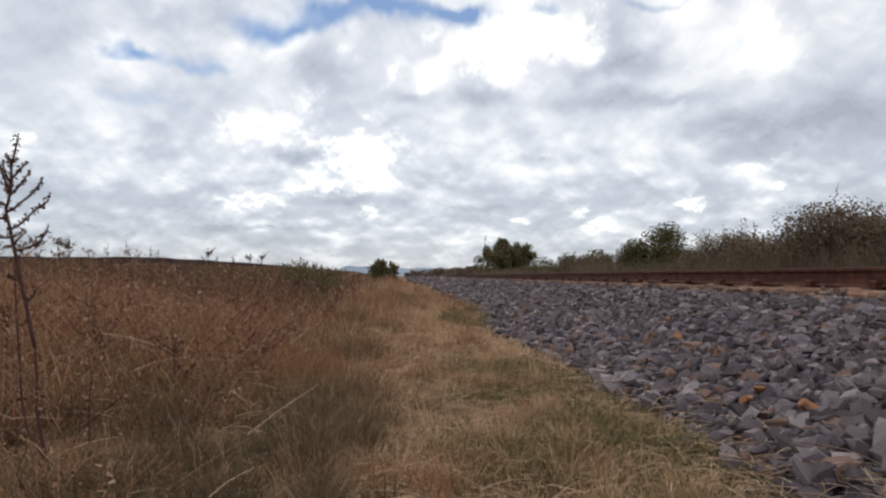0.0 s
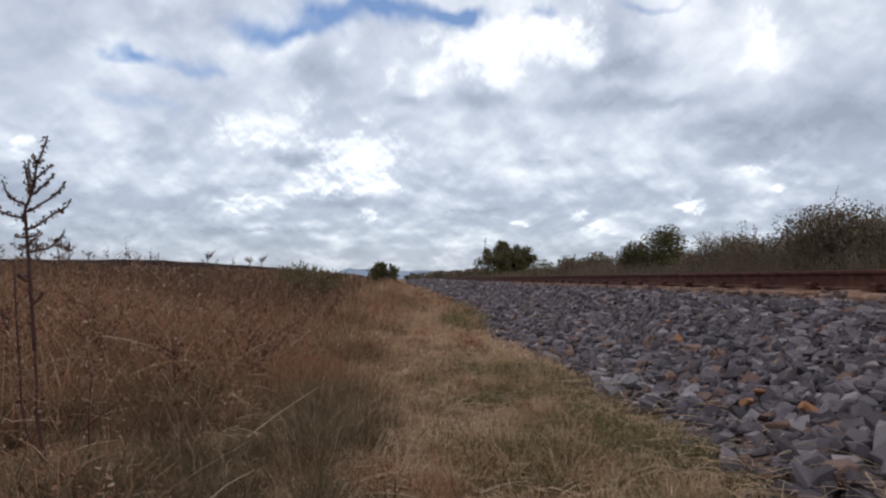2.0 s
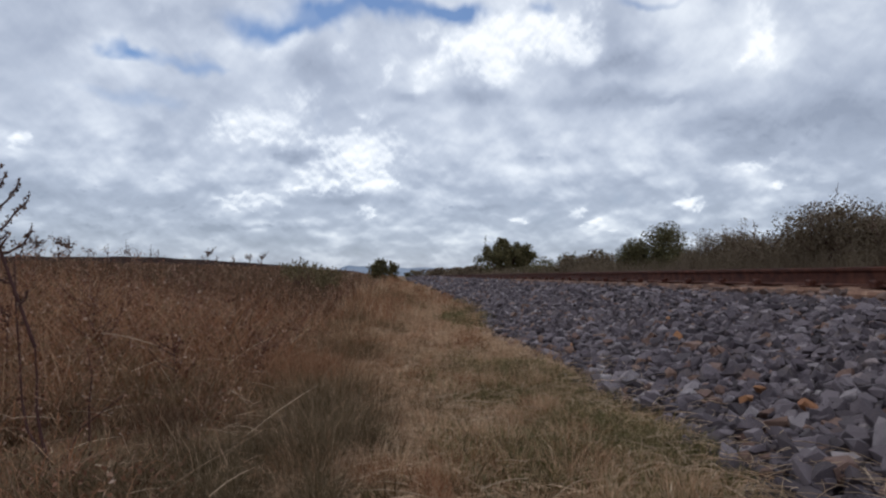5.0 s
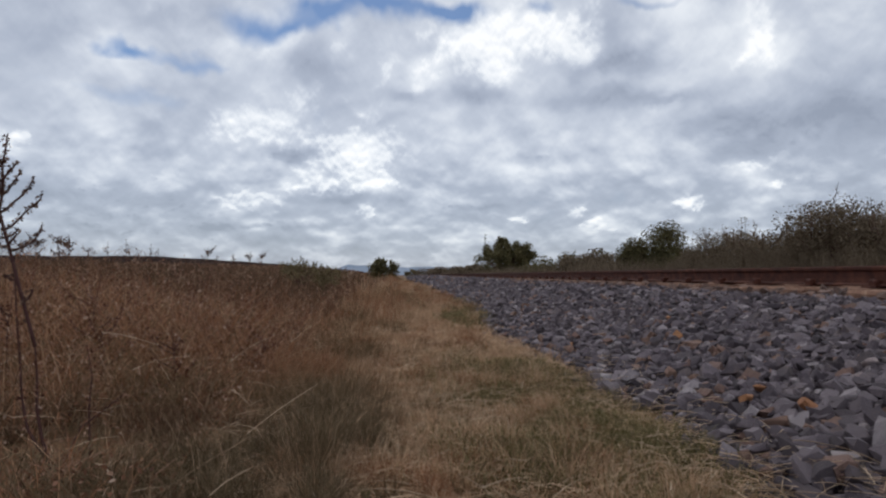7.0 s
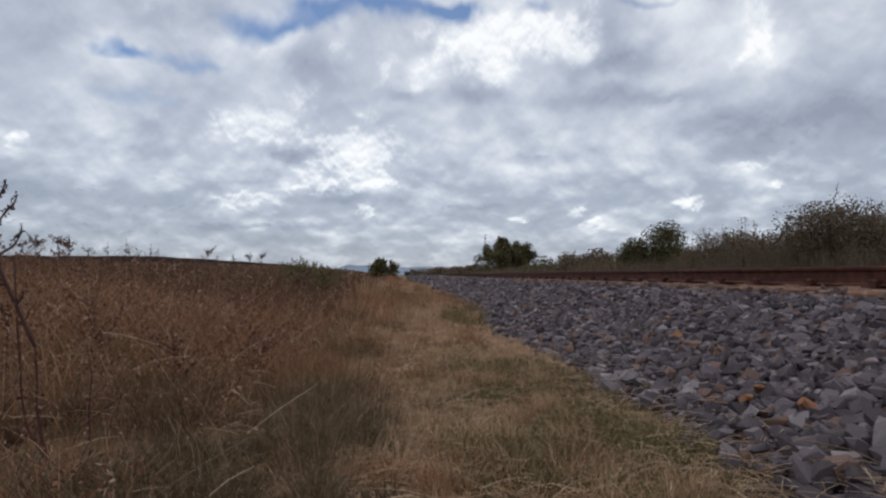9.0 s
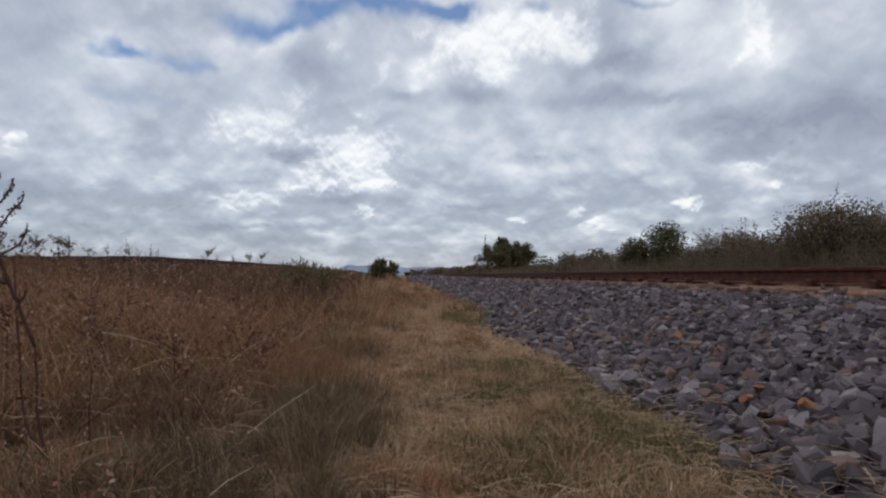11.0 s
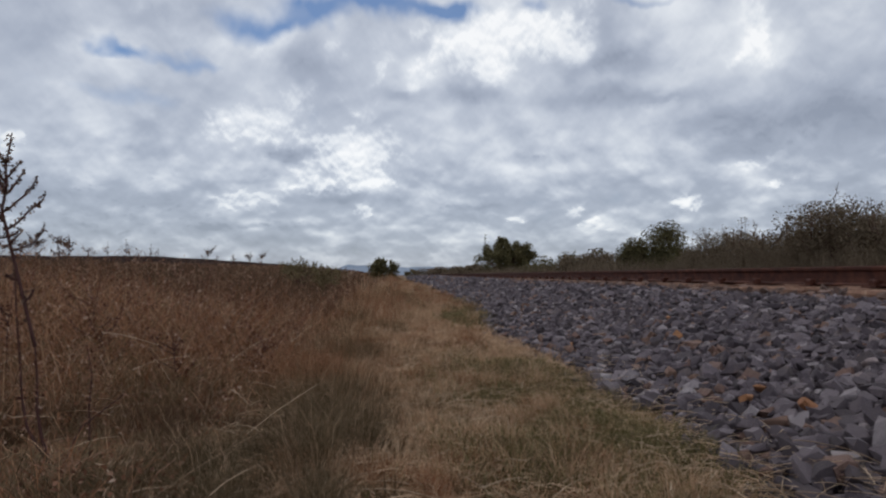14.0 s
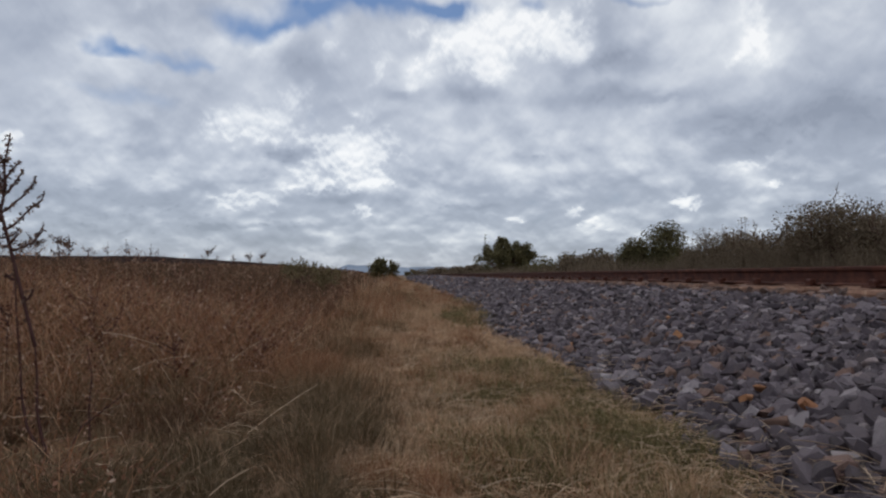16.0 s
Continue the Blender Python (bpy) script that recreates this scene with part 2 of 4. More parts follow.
def cloud_material():
    n = Nodes("cloud")
    sep = n.tree.nodes.new("ShaderNodeSeparateXYZ")
    n.put(sep.inputs[0], n.coords())
    x, y, z = sep.outputs
    flat = n.math("SQRT", n.math("ADD", n.math("MULTIPLY", x, x), n.math("MULTIPLY", y, y)))
    a, e = n.math("ARCTAN2", x, y), n.math("ARCTAN2", z, flat)

    def field(lift, stretch=1.0):
        comb = n.tree.nodes.new("ShaderNodeCombineXYZ")
        n.put(comb.inputs[0], n.math("MULTIPLY", a, stretch))
        n.put(comb.inputs[1], n.math("MULTIPLY", n.math("LOGARITHM", n.math("ADD", e, 0.17 + lift), math.e), 0.42))
        return comb.outputs[0]

    here, above = field(0.0), field(0.012)
    high = n.math("MULTIPLY", n.math("SUBTRACT", e, 0.10), 4.5, clamp=True)

    def two(vector, wide, close, detail, rough, distortion):
        """Small puffs low down, large masses higher up."""
        p, q = n.noise(vector, close, detail, rough, distortion), n.noise(vector, wide, detail, rough, distortion)
        return n.math("ADD", n.math("MULTIPLY", q, high), n.math("MULTIPLY", p, n.math("SUBTRACT", 1.0, high)))

    def billow(vector, scale):
        v = n.tree.nodes.new("ShaderNodeTexVoronoi")
        v.voronoi_dimensions, v.feature, v.normalize = "2D", "SMOOTH_F1", True
        for key, x_ in (("Vector", vector), ("Scale", scale), ("Detail", 1.5), ("Roughness", 0.45), ("Lacunarity", 2.3), ("Smoothness", 0.35)):
            n.put(v.inputs[key], x_)
        return n.math("SUBTRACT", 1.0, v.outputs["Distance"])

    def stirred(vector):
        """The bearings pushed about by soft noise, so that cells do not line up."""
        t = n.tree.nodes.new("ShaderNodeTexNoise")
        for key, x_ in (("Vector", vector), ("Scale", 9.0), ("Detail", 1.0), ("Roughness", 0.4)):
            n.put(t.inputs[key], x_)
        return n.mix(0.03, vector, t.outputs["Color"], "ADD")

    def puffed(vector):
        """Rounded heads on soft masses."""
        v = stirred(vector)
        heads = n.math("ADD", n.math("MULTIPLY", billow(v, 8), high), n.math("MULTIPLY", billow(v, 17), n.math("SUBTRACT", 1.0, high)))
        return n.math("ADD", n.math("MULTIPLY", heads, 0.4), n.math("MULTIPLY", two(v, 6.0, 14, 3.5, 0.45, 0.0), 0.6))

    body, body_up = puffed(here), puffed(above)
    broad = two(here, 3.0, 6.0, 3, 0.5, 0.0)
    wisps = two(here, 12, 24, 4, 0.5, 0.2)
    # uneven edges: bearings pushed about by noise, more so higher up
    swing = n.math("ADD", 0.022, n.math("MULTIPLY", high, 0.055))
    a_warped = n.math("ADD", a, n.math("MULTIPLY", n.math("SUBTRACT", two(here, 15, 36, 3.5, 0.5, 0.0), 0.5), n.math("MULTIPLY", swing, 1.8)))
    e_warped = n.math("ADD", e, n.math("MULTIPLY", n.math("SUBTRACT", two(stirred(here), 13, 33, 3.5, 0.5, 0.0), 0.5), swing))

    def blobs(rows):
        total = None
        for px, py, sx, sy, amount in rows:
            a0, e0 = bearing(px, py)
            da = n.math("MULTIPLY", n.math("SUBTRACT", a_warped, a0), FOCAL / sx)
            de = n.math("MULTIPLY", n.math("SUBTRACT", e_warped, e0), FOCAL / sy)
            d = n.math("ADD", n.math("MULTIPLY", da, da), n.math("MULTIPLY", de, de))
            v = n.math("MULTIPLY", n.math("EXPONENT", n.math("MULTIPLY", d, -0.7)), amount)
            total = v if total is None else n.math("ADD", total, v)
        return total

    relief = n.math("MULTIPLY", n.math("SUBTRACT", body, body_up), n.math("ADD", 0.8, n.math("MULTIPLY", high, 0.5)))
    haze = n.math("SUBTRACT", 1.0, n.math("MULTIPLY", e, 5.0), clamp=True)
    tone = n.math("SUBTRACT", n.math("ADD", 0.525, relief), n.math("MULTIPLY", haze, 0.20))
    tone = n.math("ADD", tone, n.math("MULTIPLY", n.math("SUBTRACT", broad, 0.5), 0.48))
    tone = n.math("ADD", tone, n.math("MULTIPLY", n.math("SUBTRACT", wisps, 0.5), 0.08))
    tone = n.math("ADD", tone, n.math("MULTIPLY", n.math("SUBTRACT", body, 0.58), 0.5))
    streaks = n.noise(field(0.0, 0.30), 22, 4, 0.5, 0.1)
    tone = n.math("ADD", tone, n.math("MULTIPLY", n.math("SUBTRACT", streaks, 0.5), 0.12))
    lumps = n.math("SUBTRACT", two(stirred(here), 24, 52, 4, 0.55, 0.0), 0.5)
    lumps_up = n.math("SUBTRACT", two(stirred(field(0.006)), 24, 52, 4, 0.55, 0.0), 0.5)
    tone = n.math("ADD", tone, n.math("MULTIPLY", n.math("SUBTRACT", lumps, lumps_up), 0.26))
    edge = n.math("MULTIPLY", n.math("SUBTRACT", n.math("ADD", body, n.math("MULTIPLY", lumps, 0.10)), 0.53), 5.5, clamp=True)
    tone = n.math("ADD", tone, n.math("MULTIPLY", n.math("SUBTRACT", edge, 0.55), 0.15))

    def heaped(value, soft_share, firm_share):
        """A soft glow plus a firmer lumpy core."""
        core = n.math("MULTIPLY", n.math("SUBTRACT", n.math("ADD", value, n.math("MULTIPLY", lumps, 0.95)), 0.17), 5.0, clamp=True)
        shaped = n.math("MULTIPLY", core, n.math("ADD", firm_share, n.math("MULTIPLY", n.math("SUBTRACT", lumps, lumps_up), 1.1)))
        return n.math("ADD", n.math("MULTIPLY", value, soft_share), shaped)

    tone = n.math("ADD", tone, heaped(blobs(BRIGHTS), 0.44, 0.20))
    tone = n.math("SUBTRACT", tone, heaped(blobs(DARKS), 0.80, 0.10))
    colour = n.ramp(tone, ((0.0, (0.31, 0.34, 0.40)), (0.30, (0.432, 0.468, 0.535)), (0.50, (0.585, 0.62, 0.675)), (0.72, (0.82, 0.845, 0.86)), (0.98, (1.05, 1.045, 1.01))))
    gap = n.math("ADD", n.math("MULTIPLY", blobs(GAPS), 1.15), n.math("MULTIPLY", n.math("SUBTRACT", 0.58, body), 1.3))
    gap = n.math("SUBTRACT", gap, 0.16, clamp=True)
    cover = n.math("SUBTRACT", 0.88, n.math("MULTIPLY", gap, 0.85), clamp=True)
    em = n.tree.nodes.new("ShaderNodeEmission")
    n.put(em.inputs[0], colour)
    em.inputs[1].default_value = 1.40
    tr = n.tree.nodes.new("ShaderNodeBsdfTransparent")
    mx = n.tree.nodes.new("ShaderNodeMixShader")
    n.put(mx.inputs[0], cover)
    n.tree.links.new(tr.outputs[0], mx.inputs[1])
    n.tree.links.new(em.outputs[0], mx.inputs[2])
    n.tree.links.new(mx.outputs[0], n.out.inputs[0])
    n.mat.cycles.emission_sampling = "NONE"
    return n.mat


# ---- mesh helpers ----
rng = np.random.default_rng(7)


def quick_mesh(name, verts, tris, material, smooth=False):
    """A mesh of triangles from two arrays."""
    verts, tris = np.asarray(verts, np.float32), np.asarray(tris, np.int32)
    me = bpy.data.meshes.new(name)
    me.vertices.add(len(verts))
    me.vertices.foreach_set("co", verts.ravel())
    me.loops.add(tris.size)
    me.loops.foreach_set("vertex_index", tris.ravel())
    me.polygons.add(len(tris))
    me.polygons.foreach_set("loop_start", np.arange(0, tris.size, 3, dtype=np.int32))
    me.polygons.foreach_set("use_smooth", np.full(len(tris), bool(smooth)))
    me.update(calc_edges=True)
    me.materials.append(material)
    return me


def joined(pieces):
    """Verts and triangles of several pieces as one."""
    vs, ts, k = [], [], 0
    for v, t in pieces:
        vs.append(v)
        ts.append(np.asarray(t) + k)
        k += len(v)
    return np.concatenate(vs), np.concatenate(ts)


def part(name, mesh, parent, label=""):
    ob = new(name, mesh)
    ob.parent = parent
    return tagged(ob, label)


def empty(name, m=None):
    ob = new(name)
    ob.empty_display_size = 0.1
    if m is not None:
        ob.matrix_world = m
    return ob


def blades(base, height, width, lean, aim=None, droop=0.35):
    """Curved grass blades: arrays of foot points, heights, widths and leans (share of the height)."""
    k = len(base)
    aim = rng.uniform(0, 2 * math.pi, k) if aim is None else aim
    out = np.stack([np.cos(aim), np.sin(aim), np.zeros(k)], 1)
    turn = rng.uniform(0, math.pi, k)
    side = np.stack([np.cos(turn), np.sin(turn), np.zeros(k)], 1) * (width / 2)[:, None]
    up = np.array([0, 0, 1.0])
    mid = base + up * (height * 0.55)[:, None] + out * (height * lean * droop)[:, None]
    tip = base + up * (height * np.sqrt(np.clip(1 - 0.6 * lean ** 2, 0.05, 1)))[:, None] + out * (height * lean)[:, None]
    v = np.stack([base - side, base + side, mid - side * 0.75, mid + side * 0.75, tip], 1).reshape(-1, 3)
    t = np.array([[0, 1, 3], [0, 3, 2], [2, 3, 4]])
    return v, (np.arange(k)[:, None, None] * 5 + t[None]).reshape(-1, 3)


def litter(centre, length, width, rise):
    """Broken stems lying about: each a bowed strip along a random bearing, sloping by rise."""
    k = len(centre)
    aim = rng.uniform(0, 2 * math.pi, k)
    along = np.stack([np.cos(aim), np.sin(aim), rise], 1) * (length / 2)[:, None]
    side = np.stack([-np.sin(aim), np.cos(aim), rng.uniform(-1, 1, k)], 1) * (width / 2)[:, None]
    sag = np.stack([np.cos(aim + 1.6) * rng.normal(0, 0.09, k), np.sin(aim + 1.6) * rng.normal(0, 0.09, k), rng.normal(0.05, 0.06, k)], 1) * length[:, None]
    mid = centre + sag
    v = np.stack([centre - along - side, centre - along + side, mid - side, mid + side, centre + along], 1).reshape(-1, 3)
    t = np.array([[0, 1, 3], [0, 3, 2], [2, 3, 4]])
    return v, (np.arange(k)[:, None, None] * 5 + t[None]).reshape(-1, 3)


def tube(points, radii, sides=5):
    """A tapered round stem along points."""
    points = np.asarray(points, float)
    k = len(points)
    radii = np.broadcast_to(radii, (k,))
    along = np.gradient(points, axis=0)
    along /= np.linalg.norm(along, axis=1)[:, None] + 1e-9
    ref = np.where(np.abs(along[:, 1:2]) < 0.9, [[0, 1.0, 0]], [[1.0, 0, 0]])
    u = np.cross(along, ref)
    u /= np.linalg.norm(u, axis=1)[:, None]
    w = np.cross(along, u)
    ang = np.arange(sides) * 2 * math.pi / sides
    v = points[:, None] + radii[:, None, None] * (u[:, None] * np.cos(ang)[None, :, None] + w[:, None] * np.sin(ang)[None, :, None])
    t = []
    for i in range(k - 1):
        for j in range(sides):
            p, q = i * sides + j, i * sides + (j + 1) % sides
            t += [(p, q, q + sides), (p, q + sides, p + sides)]
    e = (k - 1) * sides
    t += [(0, j + 1, j) for j in range(1, sides - 1)] + [(e, e + j, e + j + 1) for j in range(1, sides - 1)]
    return v.reshape(-1, 3), np.array(t)


def leaves(centres, size, flat=0.5):
    """Small folded leaves at points, each a pair of triangles on a random turn."""
    k = len(centres)
    size = np.broadcast_to(size, (k,))
    a = rng.normal(size=(k, 3))
    a[:, 2] *= flat
    a /= np.linalg.norm(a, axis=1)[:, None]
    b = np.cross(a, rng.normal(size=(k, 3)))
    b /= np.linalg.norm(b, axis=1)[:, None] + 1e-9
    s = size[:, None]
    v = np.stack([centres - a * s * 0.5, centres + b * s * 0.28, centres + a * s * 0.5, centres - b * s * 0.28 + np.array([0, 0, 0.12]) * s], 1).reshape(-1, 3)
    t = np.array([[0, 1, 2], [0, 2, 3]])
    return v, (np.arange(k)[:, None, None] * 4 + t[None]).reshape(-1, 3)


def box_mesh(name, size, material, bevel=0.0):
    bm = bmesh.new()
    bmesh.ops.create_cube(bm, size=1)
    bmesh.ops.scale(bm, vec=size, verts=bm.verts)
    if bevel:
        bmesh.ops.bevel(bm, geom=bm.edges, offset=bevel, segments=1, affect="EDGES")
    me = bpy.data.meshes.new(name)
    bm.to_mesh(me)
    bm.free()
    me.materials.append(material)
    return me


# ---- ground ----
def smooth(t):
    t = np.clip(t, 0, 1)
    return t * t * (3 - 2 * t)


def ground_z(x, y):
    """Height of the ground: flat verge, a low bank parallel to the track, level land past it."""
    x, y = np.asarray(x, float), np.asarray(y, float)
    crest = (0.575 + 0.0088 * np.clip(y, 0, 40)) * (1 - smooth((y - 60) / 90)) * smooth((y + 30) / 30)
    z = crest * smooth((-0.75 - x) / 5.2) - 0.25 * smooth((-6.5 - x) / 20)
    bumps = 0.012 * np.sin(3.1 * x + 1.7 * y) + 0.010 * np.sin(5.3 * y - 2.2 * x) + 0.006 * np.sin(11 * x + 7 * y)
    return z + bumps * smooth((60 - np.hypot(x, y)) / 40)


def make_ground():
    u = np.linspace(-1, 1, 260)
    line = np.sinh(u * 8.2) / math.sinh(8.2) * 4600
    gx, gy = np.meshgrid(line, line, indexing="ij")
    v = np.stack([gx, gy, ground_z(gx, gy)], -1).reshape(-1, 3)
    k = len(line)
    i = (np.arange(k - 1)[:, None] * k + np.arange(k - 1)[None]).ravel()
    t = np.concatenate([np.stack([i, i + k, i + k + 1], 1), np.stack([i, i + k + 1, i + 1], 1)])
    tagged(new("ground", quick_mesh("ground", v, t, SOIL, True)), "dry brown verge soil under straw and grass", "ground", kind="structure")


make_ground()


def make_hills():
    for name, x0, x1, y, top in (("hill", -900, 1100, 3900, 58), ("hill", -520, 160, 3300, 62), ("hill", -1600, -300, 3500, 60)):
        k = 60
        xs = np.linspace(x0, x1, k)
        s = (xs - x0) / (x1 - x0)
        h = top * np.sin(s * math.pi) ** 0.7 * (0.82 + 0.12 * np.sin(s * 17 + y) + 0.06 * np.sin(s * 41))
        rows = []
        for dy, sh in ((-500, 0.0), (-250, 0.55), (0, 1.0), (300, 0.6), (600, 0.0)):
            rows.append(np.stack([xs, np.full(k, y + dy), h * sh - 2], 1))
        v = np.concatenate(rows)
        i = (np.arange(4)[:, None] * k + np.arange(k - 1)[None]).ravel()
        t = np.concatenate([np.stack([i, i + 1, i + k + 1], 1), np.stack([i, i + k + 1, i + k], 1)])
        tagged(new(name, quick_mesh(name, v, t, HAZED_HILL, True)), "hill on the horizon, coloured pale blue for distance haze", "hill", "far hills", "structure")


make_hills()


def make_ridge():
    """Dark low rise of land beyond the bank."""
    xs = np.linspace(-130, -3, 120)
    top = np.interp(xs, (-130, -43, -30, -22, -14.6, -7, -3), (2.95, 2.80, 2.75, 2.42, 1.85, 0.9, 0.0)) + 0.03 * np.sin(xs * 1.3) + 0.04 * np.sin(xs * 0.37)
    rows = [np.stack([xs, 75 + dy + 0 * xs, top * share - 0.1], 1) for dy, share in ((-22, 0.0), (-9, 0.72), (0, 1.0), (10, 0.8), (40, 0.0))]
    v, k = np.concatenate(rows), len(xs)
    i = (np.arange(4)[:, None] * k + np.arange(k - 1)[None]).ravel()
    t = np.concatenate([np.stack([i, i + 1, i + k + 1], 1), np.stack([i, i + k + 1, i + k], 1)])
    tagged(new("low_ridge", quick_mesh("low_ridge", v, t, HEATH, True)), "dark brown low ridge of land beyond the field", "ridge", kind="structure")


make_ridge()


def make_clouds():
    rings, spokes = 40, 72
    r = np.linspace(0, 1, rings) ** 0.8 * CLOUD_REACH
    ang = np.arange(spokes) * 2 * math.pi / spokes
    z = CLOUD_BASE * (1 - (r / CLOUD_REACH) ** 2) - 8
    v = np.stack([r[:, None] * np.cos(ang), r[:, None] * np.sin(ang), np.broadcast_to(z[:, None], (rings, spokes))], -1).reshape(-1, 3)
    t = []
    for i in range(rings - 1):
        for j in range(spokes):
            p, q = i * spokes + j, i * spokes + (j + 1) % spokes
            t += [(p, q + spokes, q), (p, p + spokes, q + spokes)]
    ob = new("cloud_layer", quick_mesh("cloud_layer", v, t, cloud_material(), True))
    return tagged(ob, "broken grey and white cloud cover with blue gaps", "clouds", kind="structure")


clouds = make_clouds()

# ---- ballast ----
TRACK_X, GAUGE = 3.93, 1.067
RAIL_TOP, RAIL_HEIGHT = 0.537, 0.146
SLEEPER_TOP = RAIL_TOP - RAIL_HEIGHT
SLEEPER_START, SLEEPER_STEP = -3.06, 0.733
TOE, SHOULDER, BED_TOP = 0.77, 2.28, 0.300


def ballast_z(x):
    d = np.abs(np.asarray(x, float) - TRACK_X)
    half, foot = TRACK_X - SHOULDER, TRACK_X - TOE
    slope = BED_TOP * np.clip((foot - d) / (foot - half), -0.15, 1)
    return slope + 0.012 * smooth((half - d) / 0.40)


def make_ballast_bed():
    xs = np.concatenate([np.linspace(0.62, 2.4, 26), np.linspace(2.5, 5.4, 8), np.linspace(5.5, 7.24, 12)])
    ys = np.concatenate([np.linspace(-25, 0.8, 20), np.linspace(0.9, 14, 160), np.linspace(14.5, 60, 60), np.linspace(64, 900, 60)])
    gx, gy = np.meshgrid(xs, ys, indexing="ij")
    z = ballast_z(gx) - 0.022 + rng.uniform(-0.012, 0.012, gx.shape)
    v = np.stack([gx, gy, z], -1).reshape(-1, 3)
    k = len(ys)
    i = (np.arange(len(xs) - 1)[:, None] * k + np.arange(k - 1)[None]).ravel()
    t = np.concatenate([np.stack([i, i + k, i + k + 1], 1), np.stack([i, i + k + 1, i + 1], 1)])
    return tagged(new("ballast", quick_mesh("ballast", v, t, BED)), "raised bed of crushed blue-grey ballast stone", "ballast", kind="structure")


ballast = make_ballast_bed()


def stone_shapes(count):
    """Angular broken stones about 1 across: uneven slabs and wedges with some corners knocked off."""
    made = []
    for _ in range(count):
        bm = bmesh.new()
        ext = np.array([rng.uniform(0.95, 1.25), rng.uniform(0.70, 0.95), rng.uniform(0.38, 0.66)]) / 2
        corners = np.array([[a, b, c] for a in (-1, 1) for b in (-1, 1) for c in (-1, 1)], float)
        pts = []
        broken = rng.permutation(8)[:rng.integers(3, 6)]
        for i, c in enumerate(corners):
            c = c * rng.uniform(0.55, 1.0, 3)
            if i in broken:
                for axis in range(3):
                    q = c.copy()
                    q[axis] *= rng.uniform(-0.1, 0.55)
                    pts.append(q)
            else:
                pts.append(c)
        pts = np.array(pts)
        pts[:, 0] *= 1 - 0.28 * rng.uniform(-1, 1) * pts[:, 1]
        pts[:, 2] *= 1 - 0.40 * rng.uniform(-1, 1) * pts[:, 0]
        pts *= ext
        vs = [bm.verts.new(p) for p in pts]
        bmesh.ops.convex_hull(bm, input=vs)
        for v in [v for v in bm.verts if not v.link_faces]:
            bm.verts.remove(v)
        bmesh.ops.dissolve_limit(bm, angle_limit=radians(12), verts=bm.verts, edges=bm.edges)
        bmesh.ops.triangulate(bm, faces=bm.faces)
        bm.verts.index_update()
        v = np.array([v.co[:] for v in bm.verts])
        t = np.array([[q.index for q in f.verts] for f in bm.faces])
        bm.free()
        made.append((v, t))
    return made


SHAPES = stone_shapes(36)


def turns(k, tilt=0.6):
    """Random rotation matrices, mostly about the vertical."""
    a, b, c = rng.uniform(0, 2 * math.pi, k), rng.normal(0, tilt, k), rng.normal(0, tilt, k)
    ca, sa_, cb, sb, cc, sc = np.cos(a), np.sin(a), np.cos(b), np.sin(b), np.cos(c), np.sin(c)
    o, z = np.ones(k), np.zeros(k)
    rz = np.stack([ca, -sa_, z, sa_, ca, z, z, z, o], 1).reshape(-1, 3, 3)
    rx = np.stack([o, z, z, z, cb, -sb, z, sb, cb], 1).reshape(-1, 3, 3)
    ry = np.stack([cc, z, sc, z, o, z, -sc, z, cc], 1).reshape(-1, 3, 3)
    return rz @ rx @ ry


def scattered(x0, x1, y0, y1, step):
    gx, gy = np.meshgrid(np.arange(x0, x1, step), np.arange(y0, y1, step), indexing="ij")
    p = np.stack([gx.ravel(), gy.ravel()], 1)
    return p + rng.uniform(-0.5, 0.5, p.shape) * step


def many_stones(spots, size):
    """One array of stones resting on the bed at spots."""
    which = rng.integers(0, len(SHAPES), len(spots))
    pieces = []
    for s, (v, t) in enumerate(SHAPES):
        p = spots[which == s]
        k = len(p)
        if not k:
            continue
        scale = size * np.clip(rng.lognormal(0, 0.33, k), 0.5, 1.7)
        w = np.einsum("kij,vj->kvi", turns(k), v) * scale[:, None, None]
        z = ballast_z(p[:, 0]) + rng.uniform(-0.45, 0.40, k) * scale * 0.6
        w += np.stack([p[:, 0], p[:, 1], z], 1)[:, None]
        pieces.append((w.reshape(-1, 3), (np.arange(k)[:, None, None] * len(v) + t[None]).reshape(-1, 3)))
    return joined(pieces)


NEAR = (0.74, 1.42, 1.3, 1.92)     # the stretch of single stones


def toe_line(y):
    """Where the straw of the verge gives way to stones: bays and spurs, further in where the grass has crept up."""
    y = np.asarray(y, float)
    return TOE + 0.02 + 0.05 * np.exp(-((y - 2.05) / 0.45) ** 2) - 0.05 * np.exp(-((y - 3.2) / 0.6) ** 2) + 0.02 * np.sin(y * 2.3) + 0.16 * smooth((y - 5.6) / 3.5) + 0.04 * np.sin(y * 0.8)


def ragged_toe(p):
    """Keeps the stones past a wandering foot line."""
    toe = toe_line(p[:, 1]) + 0.03 * np.sin(p[:, 1] * 5.9 + 1)
    return p[p[:, 0] > toe + rng.normal(0, 0.045, len(p))]


